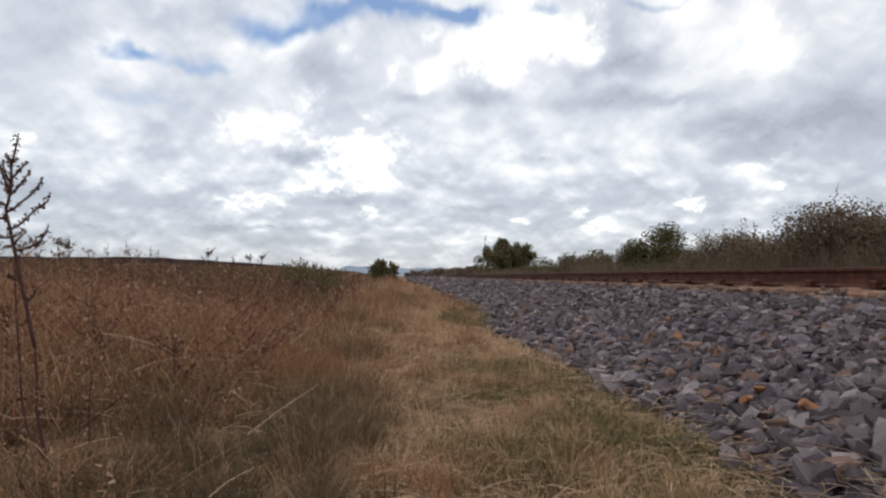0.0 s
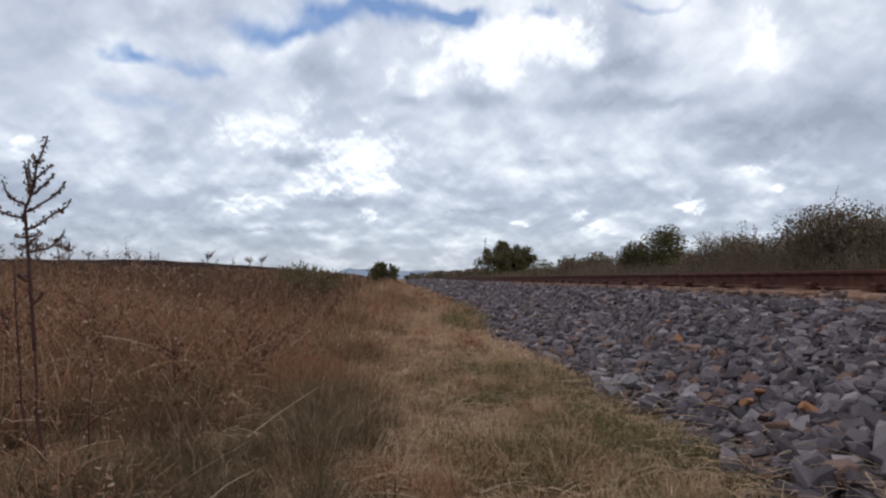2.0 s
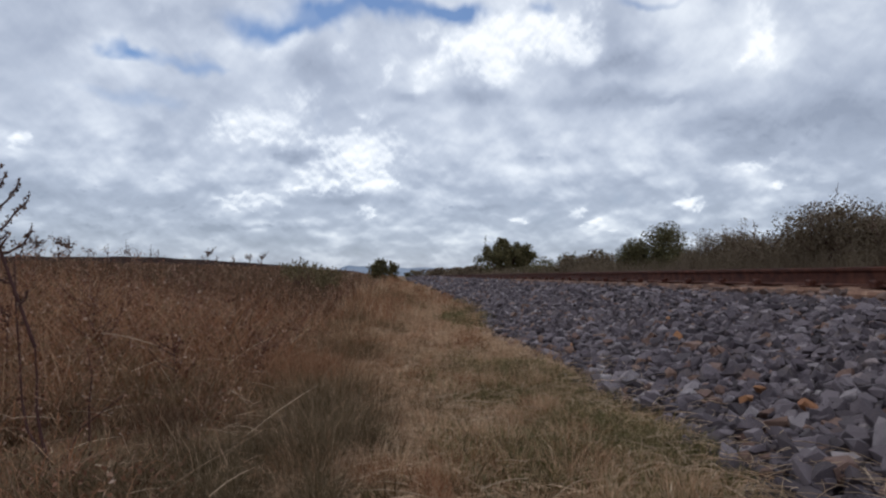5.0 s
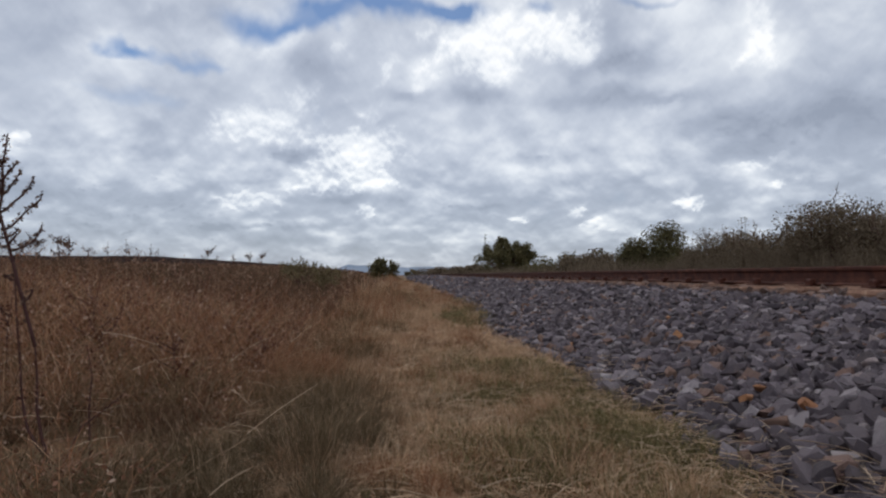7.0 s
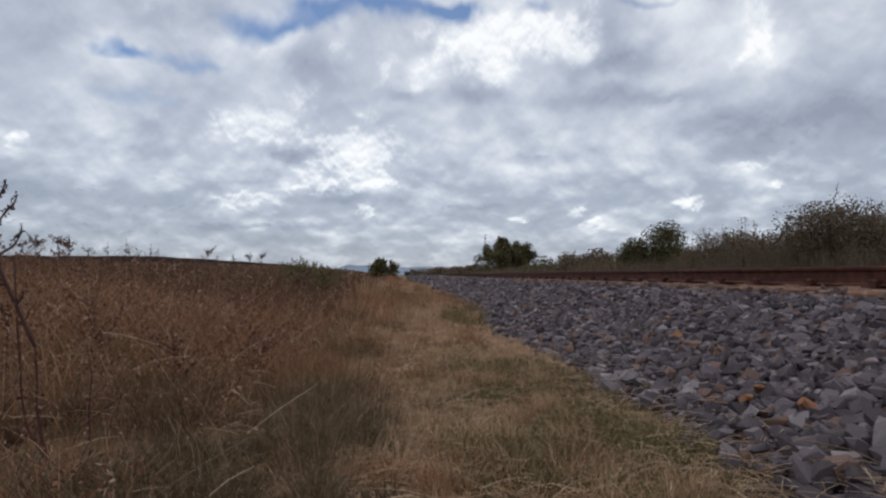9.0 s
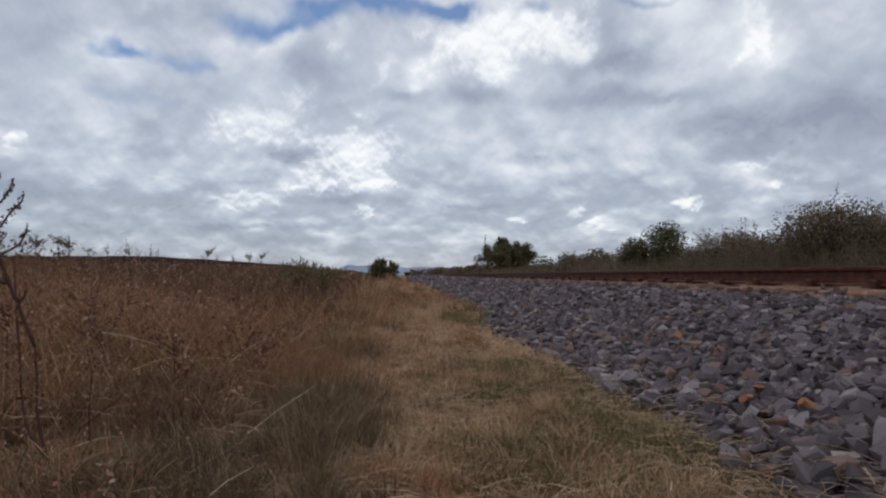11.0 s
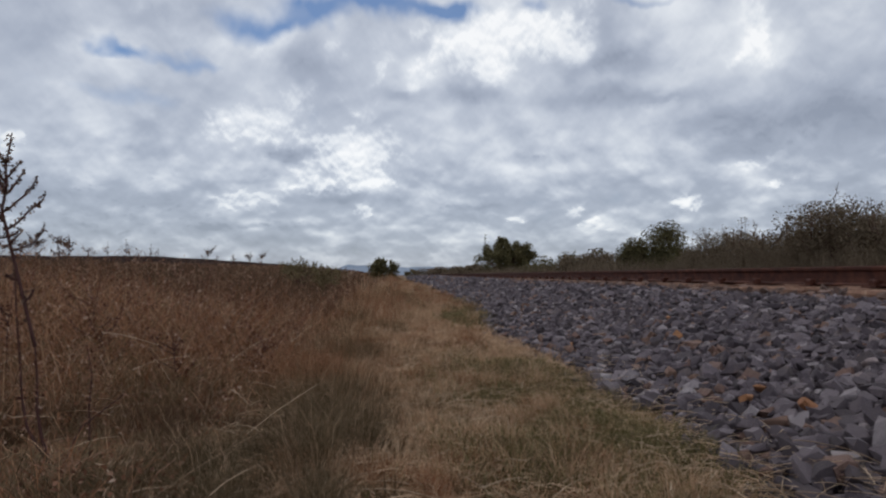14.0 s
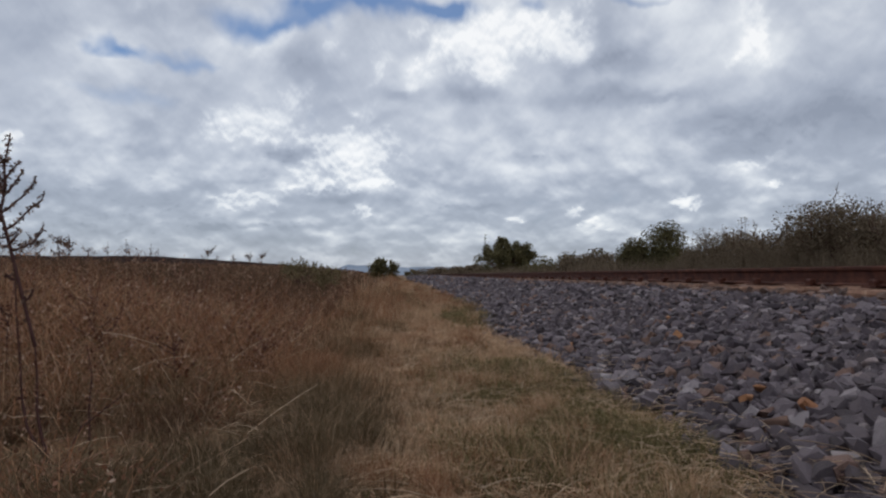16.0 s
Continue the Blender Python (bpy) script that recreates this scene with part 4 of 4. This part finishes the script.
TUSSOCKS = [make_tussock(x, y, h, r, c, m, lab) for x, y, h, r, c, m, lab in (
    (-0.20, 1.92, 0.24, 0.15, 2600, MOSSY, "soft olive-brown grass tussock beside the trodden verge"),
    (-0.27, 2.25, 0.25, 0.18, 2400, OLIVE, "pale olive grass tussock at the edge of the field"),
    (-0.20, 1.52, 0.20, 0.14, 2600, MOSSY, "dense olive grass tussock bending in the wind"),
    (-0.42, 1.50, 0.17, 0.17, 2400, MOSSY, "dark olive grass tussock among straw"),
    (-0.60, 1.34, 0.11, 0.16, 2000, MOSSY, "low dark olive grass tussock among straw"),
    (-0.06, 1.36, 0.09, 0.07, 900, RUSSET, "small russet grass tuft on the verge"),
    (0.09, 2.08, 0.06, 0.06, 1100, MOSSY, "short dark grass tuft in trodden straw"),
    (0.06, 1.32, 0.11, 0.10, 1100, RUSSET, "reddish dry grass tuft on the verge"),
    (-0.46, 2.8, 0.28, 0.20, 2000, RUSSET, "tall russet grass tussock at the edge of the field"),
    (-0.32, 3.5, 0.28, 0.20, 1800, OLIVE, "olive-brown grass tussock at the edge of the field"),
    (-1.16, 1.62, 0.08, 0.12, 1200, DUSKY, "low dark grass tussock beside a dead weed"),
    (-0.32, 1.28, 0.13, 0.15, 2400, MOSSY, "low olive grass tussock at the edge of the verge"),
    (-0.15, 1.24, 0.12, 0.12, 2000, MOSSY, "soft dark olive grass tussock near the path"),
    (-0.50, 1.20, 0.10, 0.16, 1800, MOSSY, "low dark olive grass tussock among straw"),
    (-0.10, 1.70, 0.17, 0.10, 1600, MOSSY, "soft olive-brown grass tussock beside the trodden verge"),
    (-1.10, 1.95, 0.18, 0.18, 1500, DUSKY, "dark brown grass tussock among russet stems"),
    (-0.66, 1.95, 0.17, 0.16, 1500, DUSKY, "dark brown grass tussock on the bank"),
    (-0.80, 2.3, 0.22, 0.18, 1500, OLIVE, "greenish grass tussock among russet stems"))]


# ---- weeds ----
def twig(points, thick, seeds, size, rough=0.6):
    """A stem along points with a knobbly coat of seeds."""
    points = np.asarray(points, float)
    s = np.linspace(0, 1, len(points))
    fine = np.linspace(0, 1, len(points) * 4)
    line = np.stack([np.interp(fine, s, points[:, i]) for i in range(3)], 1)
    stem = tube(line, thick * (1 - 0.6 * fine), 5)
    at = rng.uniform(0.05, 1, seeds)
    c = np.stack([np.interp(at, s, points[:, i]) for i in range(3)], 1) + rng.normal(0, size * rough, (seeds, 3))
    return stem, leaves(c, size * rng.uniform(0.6, 1.5, seeds), 1.0)


def stems_and_seeds(twigs):
    stems, seeds = joined([a for a, b in twigs]), joined([b for a, b in twigs])
    return stems, seeds


# The tall weed stands on the bank; its lower stem is nearly still and its head sways about the pivot.
WEED_FOOT = Vector((-0.844, 1.62, 0.0))
PIVOT = Vector((-0.054, 0.0, 0.294))
STEP = 0.001395        # metres for each unit in which the shoots are listed
# height of its joint on the head's stem, the angles from the vertical at its start and end, and its length
SHOOTS = ((213, 75, 52, 95), (245, 72, 42, 86), (233, -78, -32, 90), (257, -60, -8, 64), (273, 2, -10, 64), (293, -22, 2, 46), (273, 62, 48, 58), (300, 50, 68, 42),
          (330, 60, 50, 12), (200, 82, 60, 24), (200, -88, -80, 20), (178, 105, 25, 78), (184, -85, -70, 14), (187, 62, 50, 24), (120, -50, -30, 26), (80, 60, 40, 30), (318, 5, -15, 30))


def bent(start, a0, a1, length, count=7):
    """A shoot that bends from one angle to another, in the plane of the plant."""
    pts = [np.array(start, float)]
    for i in range(count - 1):
        a = radians(a0 + (a1 - a0) * i / (count - 2)) + rng.normal(0, 0.10)
        pts.append(pts[-1] + np.array([math.sin(a), rng.normal(0, 0.15), math.cos(a)]) * length / (count - 1))
    return pts


def make_tall_weed():
    weed = empty("tall_weed", Matrix.Translation(WEED_FOOT))
    tagged(weed, "tall dry brown weed with seed-covered side shoots", "weed")
    for k, (line, thick, seeds) in enumerate((
            ([(0, 0, -0.03), (-0.032, 0, 0.07), (-0.046, 0, 0.14), (-0.047, 0, 0.22), PIVOT], 0.0050, 50),
            ([(-0.008, 0, 0.0), (-0.072, 0.01, 0.09), (-0.094, 0.02, 0.17), (-0.107, 0.03, 0.27), (-0.112, 0.02, 0.38), (-0.12, 0.02, 0.52)], 0.0040, 110),
            ([(0.006, 0, -0.02), (0.032, 0.01, 0.04), (0.048, 0.02, 0.09), (0.083, 0.03, 0.12), (0.147, 0.03, 0.17)], 0.0032, 30),
            ([(0.035, 0.1, 0.0), (0.030, 0.1, 0.12), (0.036, 0.1, 0.21), (0.022, 0.1, 0.28)], 0.0030, 60))):
        stem, seed = twig(line, thick, seeds, 0.010)
        s = part("stem", quick_mesh("stem", *stem, WEED, True), weed, "bare purplish-brown stem")
        tagged(part("dry_leaves", quick_mesh("dry_leaves", *seed, CURLED), s, "curled pale dry leaves"), kind="stuff")
    head = empty("head")
    head.parent = weed
    head.location = PIVOT
    main = np.array([(0, 0, 0), (3, 0, 110), (6, 0, 213), (6, 0, 247), (18, 0, 272), (27, 0, 295), (33, 0, 324), (44, 0, 345), (58, 0, 377)]) * STEP
    lines = [list(main)]
    for h, a0, a1, length in SHOOTS:
        foot = [np.interp(h * STEP, main[:, 2], main[:, 0]), 0, h * STEP]
        lines.append(bent(foot, a0, a1, length * STEP))
    for k, line in enumerate(lines):
        length = sum(np.linalg.norm(np.subtract(q, p)) for p, q in zip(line, line[1:]))
        stem, seed = twig(line, 0.0048 if k == 0 else 0.0034, int(length * (330 if k == 0 else 520)), 0.0095, 0.42)
        s = part("main_shoot" if k == 0 else "side_shoot", quick_mesh("shoot", *stem, WEED, True), head)
        tagged(part("seed_coat", quick_mesh("seed_coat", *seed, SEED), s), kind="stuff")
    return head


weed_head = make_tall_weed()


def make_small_weed(height, shoots, seed_count, label, name="small_weed", husk=0.034):
    """A low dead weed or seeding grass stem, its foot at the origin."""
    twigs = [twig([(0, 0, -0.03), (rng.normal(0, 0.02), 0, height * 0.5), (rng.normal(0, 0.05), 0, height)], 0.2 * husk, seed_count, husk)]
    for _ in range(shoots):
        z, a, l = height * rng.uniform(0.25, 0.8), rng.uniform(0, 2 * math.pi), height * rng.uniform(0.2, 0.45)
        d = np.array([math.cos(a), math.sin(a), 0]) * l
        twigs.append(twig([(0, 0, z), d * 0.6 + [0, 0, z + l * 0.35], d + [0, 0, z + l * 0.9]], 0.15 * husk, seed_count, husk))
    stems, seeds = stems_and_seeds(twigs)
    weed = empty(name)
    tagged(part("stem", quick_mesh("stem", *stems, WEED, True), weed), kind="stuff")
    tagged(part("seed_coat", quick_mesh("seed_coat", *seeds, CURLED if name == "field_weed" else SEED), weed), kind="stuff")
    return tagged(weed, label, "weed", "weeds on the bank")


def place_weeds():
    kinds = [make_small_weed(0.33, 4, 26, "dead brown weed with knobbly seed heads on the bank"), make_small_weed(0.42, 6, 22, "branched dry weed silhouetted on the bank"),
             make_small_weed(0.40, 3, 6, "thin seeding grass stems on the bank crest"), make_small_weed(0.28, 6, 9, "low twiggy weed on the bank crest")]
    spots = ((-5.9, 10.2, 0, 1.0), (-5.95, 10.7, 1, 1.0), (-5.7, 10.9, 0, 1.15), (-5.9, 11.6, 1, 1.05), (-5.8, 12.1, 0, 0.75), (-5.9, 13.1, 2, 1.0), (-5.8, 13.7, 2, 1.25),
             (-6.0, 14.3, 2, 1.0), (-5.8, 15.0, 2, 1.1), (-6.0, 16.0, 2, 0.9), (-5.9, 19.6, 1, 1.25), (-5.8, 20.2, 3, 1.0), (-5.9, 22.5, 3, 1.2), (-5.8, 24.5, 1, 1.2),
             (-5.9, 27.0, 1, 1.4), (-6.0, 9.5, 3, 1.1), (-6.1, 9.9, 0, 0.9))
    first = set()
    for x, y, k, s in spots:
        m = Matrix.Translation((x, y, float(ground_z(x, y)))) @ Matrix.Rotation(rng.uniform(0, 6.28), 4, "Z")
        ob = kinds[k] if k not in first else copy_thing(kinds[k], m)
        first.add(k)
        ob.matrix_basis = m @ Matrix.Scale(s * 1.12, 4)
    # dead leafy weeds through the field
    low = [make_small_weed(0.34, 9, 26, "dead russet weed with curled leaves in the field", "field_weed", 0.015), make_small_weed(0.42, 8, 30, "dark dead weed among dry grass", "field_weed", 0.015),
           make_small_weed(0.26, 7, 22, "low dead weed with pale seed heads", "field_weed", 0.015)]
    for k in range(3, 40):
        y = 2.5 * (14 / 2.5) ** rng.uniform()
        x = -0.55 - rng.uniform(0, 1) ** 1.2 * min(4.6, 0.62 * y)
        m = Matrix.Translation((x, y, float(ground_z(x, y)))) @ Matrix.Rotation(rng.uniform(0, 6.28), 4, "Z")
        ob = copy_thing(low[k % 3], m)
        ob.matrix_basis = m @ Matrix.Scale(rng.uniform(0.6, 1.05), 4)
    for ob, (x, y) in zip(low, ((-1.2, 2.6), (-1.5, 3.2), (-0.8, 2.3))):
        ob.location = (x, y, float(ground_z(x, y)))


place_weeds()


# ---- bushes ----
def make_bush(name, x, y, width, height, leaf, size, count, twigs, label, category="bush", group="bushes along the line", lumps=9, clear=0.0, tight=1.0):
    """A shrub or small tree: forked stems, a ragged crown of leaf clumps, and thin shoots above it."""
    base = float(ground_z(x, y)) if abs(x - TRACK_X) > 3.4 else 0.0
    bush = empty(name, Matrix.Translation((x, y, base)))
    tagged(bush, label, category, group)
    stems, cs = [], []
    for _ in range(lumps):
        a, r = rng.uniform(0, 2 * math.pi), width / 2 * math.sqrt(rng.uniform(0.0, 0.85))
        dome = math.sqrt(max(0.0, 1 - (r / (width / 2)) ** 2 * 0.8))
        z = height * max(clear + 0.12, dome * rng.uniform(0.55, 0.98))
        tip = np.array([r * math.cos(a), r * math.sin(a), z])
        mid = tip * [0.45, 0.45, 0.5] + rng.normal(0, 0.03 * width, 3)
        stems.append(tube([(0, 0, -0.05), mid * [0.5, 0.5, 0.6], mid, tip], height * 0.022 * np.array([1, 0.75, 0.5, 0.18]), 5))
        share = max(20, count // lumps)
        spreadr = width * rng.uniform(0.13, 0.22) * tight
        p = rng.normal(0, 1, (share, 3))
        p /= np.linalg.norm(p, axis=1)[:, None]
        p *= (rng.uniform(0, 1, (share, 1)) ** 0.45) * [spreadr, spreadr, min(spreadr, height * 0.22)]
        drop = rng.uniform(0, 1, (share, 1)) ** 1.6 * max(0.0, z - height * (clear + 0.05)) * (rng.uniform(0, 1, (share, 1)) < 0.55)
        cs.append(tip * [1, 1, 0.93] + p - drop * [0, 0, 1])
    for _ in range(twigs):
        a, r = rng.uniform(0, 2 * math.pi), width / 2 * math.sqrt(rng.uniform(0, 0.9))
        foot = np.array([r * math.cos(a), r * math.sin(a), height * rng.uniform(0.5, 0.8)])
        tip = foot + [rng.normal(0, 0.10) * height, rng.normal(0, 0.10) * height, height * rng.uniform(0.14, 0.36)]
        stems.append(tube([foot, (foot + tip) / 2 + rng.normal(0, 0.03, 3), tip], np.array([0.004, 0.003, 0.0018]) * height, 4))
        s = rng.uniform(0.0, 1.02, (26, 1))
        cs.append(foot + (tip - foot) * s + rng.normal(0, 0.030 * height, (26, 3)) * (1.25 - s))
    v, t = joined(stems)
    part("trunk", quick_mesh("trunk", v, t, WEED, True), bush, "dark branching stems")
    c = np.concatenate(cs)
    c[:, 2] = np.maximum(c[:, 2], 0.03)
    v, t = leaves(c, size * rng.uniform(0.6, 1.4, len(c)))
    part("crown", quick_mesh("crown", v, t, leaf), bush)
    return bush


HEDGE = "dusty olive-brown thicket bush behind the track"
for bx, by, bw, bh, bc, bt in ((8.6, 9.2, 2.6, 1.75, 5200, 26), (8.3, 11.2, 2.8, 1.85, 6500, 34), (9.6, 12.6, 2.8, 1.8, 5000, 26), (8.4, 13.6, 2.6, 1.6, 5000, 20), (9.2, 15.6, 2.8, 1.6, 5000, 16),
                               (8.6, 16.6, 2.2, 1.72, 4200, 8), (9.2, 18.6, 2.2, 1.35, 4200, 4), (8.2, 7.0, 2.4, 1.7, 4200, 20), (9.0, 4.6, 2.6, 1.7, 3000, 14)):
    make_bush("thicket_bush", bx, by, bw, bh, LEAF_BROWN, 0.046, bc * 5, bt, HEDGE, lumps=26)
make_bush("round_bush", 8.9, 21.4, 2.7, 2.15, LEAF_DARK, 0.075, 24000, 0, "rounded dark green bush beyond the track", lumps=16)
for bx, by, bw, bh in ((9.2, 25.5, 3.0, 1.55), (9.0, 29.0, 3.4, 1.6), (9.4, 32.5, 3.2, 1.85), (9.0, 36.5, 3.2, 1.6), (9.2, 41.0, 3.2, 1.4), (9.5, 47.0, 3.6, 1.1)):
    make_bush("low_bush", bx, by, bw, bh, LEAF_DARK if by > 30 else LEAF_BROWN, 0.12, 4200, 3, "low dusty green bush beyond the track", lumps=12)
make_bush("roadside_tree", 9.6, 60.0, 6.6, 4.5, LEAF_DARK, 0.20, 16000, 3, "broad dark green tree with ragged crown beside the line", "tree", "trees by the line", lumps=44, tight=0.5)
for bx, by, bw, bh in ((9.2, 75, 5, 1.9), (9.6, 90, 7, 1.8), (8.8, 112, 8, 2.0), (9.4, 140, 10, 2.2), (8.5, 180, 10, 2.6)):
    make_bush("far_bush", bx, by, bw, bh, LEAF_BROWN, 0.40, 1500, 0, "distant olive bush along the line", lumps=12)
make_bush("far_bush", 4.0, 200, 6, 2.2, LEAF_GREEN, 0.45, 1200, 0, "distant pale green bush in the sun", lumps=9)
make_bush("dark_bush", -1.15, 40, 1.9, 1.5, LEAF_DARK, 0.13, 3600, 3, "rounded dark bush at the edge of the verge", lumps=18)
for bx, by, bw, bh in ((-2.05, 13.4, 0.8, 0.66), (-2.25, 14.2, 0.8, 0.64), (-1.65, 13.6, 0.6, 0.60), (-2.55, 15.0, 0.7, 0.60), (-1.9, 17.5, 0.9, 0.62), (-1.5, 12.6, 0.6, 0.5)):
    make_bush("leafy_shrub", bx, by, bw, bh, LEAF_GREEN, 0.042, 420, 18, "small sparse yellow-green shrub in the dry grass", "shrub", "shrubs on the bank", lumps=10)

# ---- small things ----
pebble_v, pebble_t = SHAPES[3]
n = Nodes("pale_stone")
PALE_STONE = n.surface(n.ramp(n.noise(n.coords(), 80, 4), ((0.3, (0.42, 0.36, 0.29)), (0.7, (0.62, 0.56, 0.47)))), 0.9)
for px, py, s in ((0.005, 2.36, 0.026), (0.045, 2.35, 0.034), (-0.03, 2.43, 0.02)):
    ob = new("pale_pebble", quick_mesh("pale_pebble", pebble_v * s, pebble_t, PALE_STONE))
    ob.location, ob.rotation_euler = (px, py, float(ground_z(px, py)) + s * 0.25), (0.2, 0.1, px * 40)
    tagged(ob, "small pale chalky pebble lying in straw", "pebble", "pale pebbles")

# ---- insect ----
def make_insect():
    """A small dark beetle in flight, head towards -y."""
    def ball(sx, sy, sz, y, z, rings=6, spokes=10):
        bm = bmesh.new()
        bmesh.ops.create_uvsphere(bm, u_segments=spokes, v_segments=rings, radius=1)
        for v in bm.verts:
            v.co = (v.co.x * sx * (1 - 0.18 * v.co.y), v.co.y * sy + y, v.co.z * sz + z)
        me = bpy.data.meshes.new("insect")
        bm.to_mesh(me)
        bm.free()
        me.materials.append(CHITIN)
        return me

    n = Nodes("chitin")
    CHITIN = n.surface(n.ramp(n.noise(n.coords(), 900, 3), ((0.3, (0.012, 0.011, 0.014)), (0.7, (0.03, 0.026, 0.028)))), 0.35)
    n = Nodes("wing_film")
    FILM = n.surface(n.ramp(n.noise(n.coords(), 700, 3), ((0.3, (0.05, 0.045, 0.045)), (0.7, (0.10, 0.09, 0.085)))), 0.3, through=0.5)
    bug = empty("beetle")
    part("abdomen", ball(0.0019, 0.0034, 0.0016, 0.0012, 0), bug)
    part("thorax", ball(0.0017, 0.0015, 0.0015, -0.0026, 0.0002), bug)
    part("head", ball(0.0011, 0.0009, 0.0010, -0.0046, 0), bug)
    for s in (-1, 1):
        k = np.linspace(0, 1, 7)
        front, back = np.stack([s * (0.0010 + 0.0030 * k), -0.0024 + 0.0045 * k, 0.0012 + 0.0016 * k], 1), np.stack([s * (0.0008 + 0.0012 * k), -0.0006 + 0.0058 * k, 0.0014 + 0.0013 * k], 1)
        back[-1] = front[-1] + [0, 0.0006, 0]
        v = np.concatenate([front, back])
        t = [f for i in range(6) for f in ((i, i + 1, i + 8), (i, i + 8, i + 7))]
        part("wing", quick_mesh("wing", v, t, FILM), bug, "smoky translucent wing")
        for dy in (-0.003, -0.0015, 0.0005):
            leg = tube([(s * 0.0012, dy, -0.0008), (s * 0.0026, dy, -0.0020), (s * 0.0022, dy + 0.0012, -0.0034)], 0.00016, 4)
            part("leg", quick_mesh("leg", *leg, CHITIN), bug)
    return tagged(bug, "small black beetle flying past with raised wings", "insect")


beetle = make_insect()

# ---- single stones of the ballast ----
def make_single_stones():
    grey = [quick_mesh("stone", v, t, STONE_SINGLE) for v, t in SHAPES]
    ochre = [quick_mesh("stone", v, t, OCHRE) for v, t in SHAPES[:6]]

    def put(x, y, size, me, lift, flat=0.5):
        ob = part("stone", me, ballast)
        ob.location = (x, y, float(ballast_z(x)) + lift)
        ob.rotation_euler = (rng.normal(0, flat), rng.normal(0, flat), rng.uniform(0, 6.28))
        ob.scale = (size,) * 3
        return ob

    spots = np.concatenate([scattered(NEAR[0], NEAR[1], NEAR[2], NEAR[3], 0.041), scattered(NEAR[0], NEAR[1], NEAR[2], NEAR[3], 0.062)])
    for x, y in ragged_toe(spots):
        s = 0.048 * float(np.clip(rng.lognormal(0, 0.33), 0.5, 1.6))
        put(x, y, s, grey[rng.integers(len(grey))], s * rng.uniform(-0.25, 0.3))
    for x, y, s, k in ((1.164, 2.007, 0.042, 0), (1.07, 1.926, 0.045, 2), (1.136, 1.721, 0.054, 1), (1.42, 3.19, 0.05, 3), (0.99, 3.69, 0.03, 4), (1.66, 3.9, 0.04, 5)):
        put(x, y, s, ochre[k], s * 0.6)["label"] = "rust-orange broken stone"


make_single_stones()


# ---- movement ----
def motions():
    drift = [(t, Matrix.Translation((-0.0535 * CLOUD_BASE * (t - 8) / 16, -0.026 * CLOUD_BASE * (t - 8) / 16, 0))) for t in (0, 4, 8, 12, 16)]
    walk(clouds, drift)
    # sideways place of the weed's longest shoot at each time; 152 to 160 is about the pose in which it is built
    sway = ((0, 95), (0.2, 112), (0.5, 28), (1, 68), (1.25, 50), (1.5, 30), (1.65, 95), (1.8, 152), (1.9, 155), (2.0, 130), (2.2, 45), (2.5, 28), (3, 20), (3.5, 60), (4, 52), (4.6, 78),
            (5.3, 48), (6, 84), (6.5, 85), (7, 82), (7.5, 50), (8, 82), (8.5, 68), (9, 38), (9.6, 70), (10.4, 44), (11.3, 52), (11.5, 50), (12, 47), (12.5, 72), (13, 63),
            (13.5, 73), (14, 87), (14.5, 80), (15, 82), (15.5, 83), (16, 85))
    rows = []
    for t, s in sway:
        lean = 19.3 - math.degrees(math.asin((s - 72) / 272))
        rows.append((t, pose(*PIVOT, 0, -lean, 0)))
    walk(weed_head, rows)
    # the beetle comes over the verge, passes close above the lens and flies off behind it
    flight = [(0, (1.2, 42, 0.9)), (2, (0.62, 20, 0.7)), (3, (0.36, 9.0, 0.62)), (3.4, (0.34, 5.4, 0.575)), (3.6, (0.27, 3.9, 0.545)), (3.7, (0.24, 3.0, 0.54)),
              (3.8, (0.213, 2.2, 0.532)), (3.9, (0.216, 1.2, 0.553)), (4.0, (0.114, 0.45, 0.533)), (4.1, (0.043, 0.24, 0.552)), (4.2, (-0.05, -0.35, 0.80)), (4.4, (-0.2, -1.8, 1.1)),
              (5, (-0.9, -5.5, 1.6)), (8, (-4, -22, 3.0)), (16, (-14, -60, 5.0))]
    walk(beetle, [(t, pose(*spot, -14 if 3.85 < t < 4.3 else -4, -12 if 3.85 < t < 4.3 else 4, -62)) for t, spot in flight])
    for k, ob in enumerate(TUSSOCKS):
        x, y, z = ob.location
        gust = [(t, pose(x, y, z, 2.0 * math.sin(2.1 * t + k), 3.2 * math.sin(2.9 * t + 0.7 * k) * (1.0 if t < 9 else 0.6), 0)) for t in np.arange(0, 16.01, 0.4)]
        walk(ob, gust)


motions()
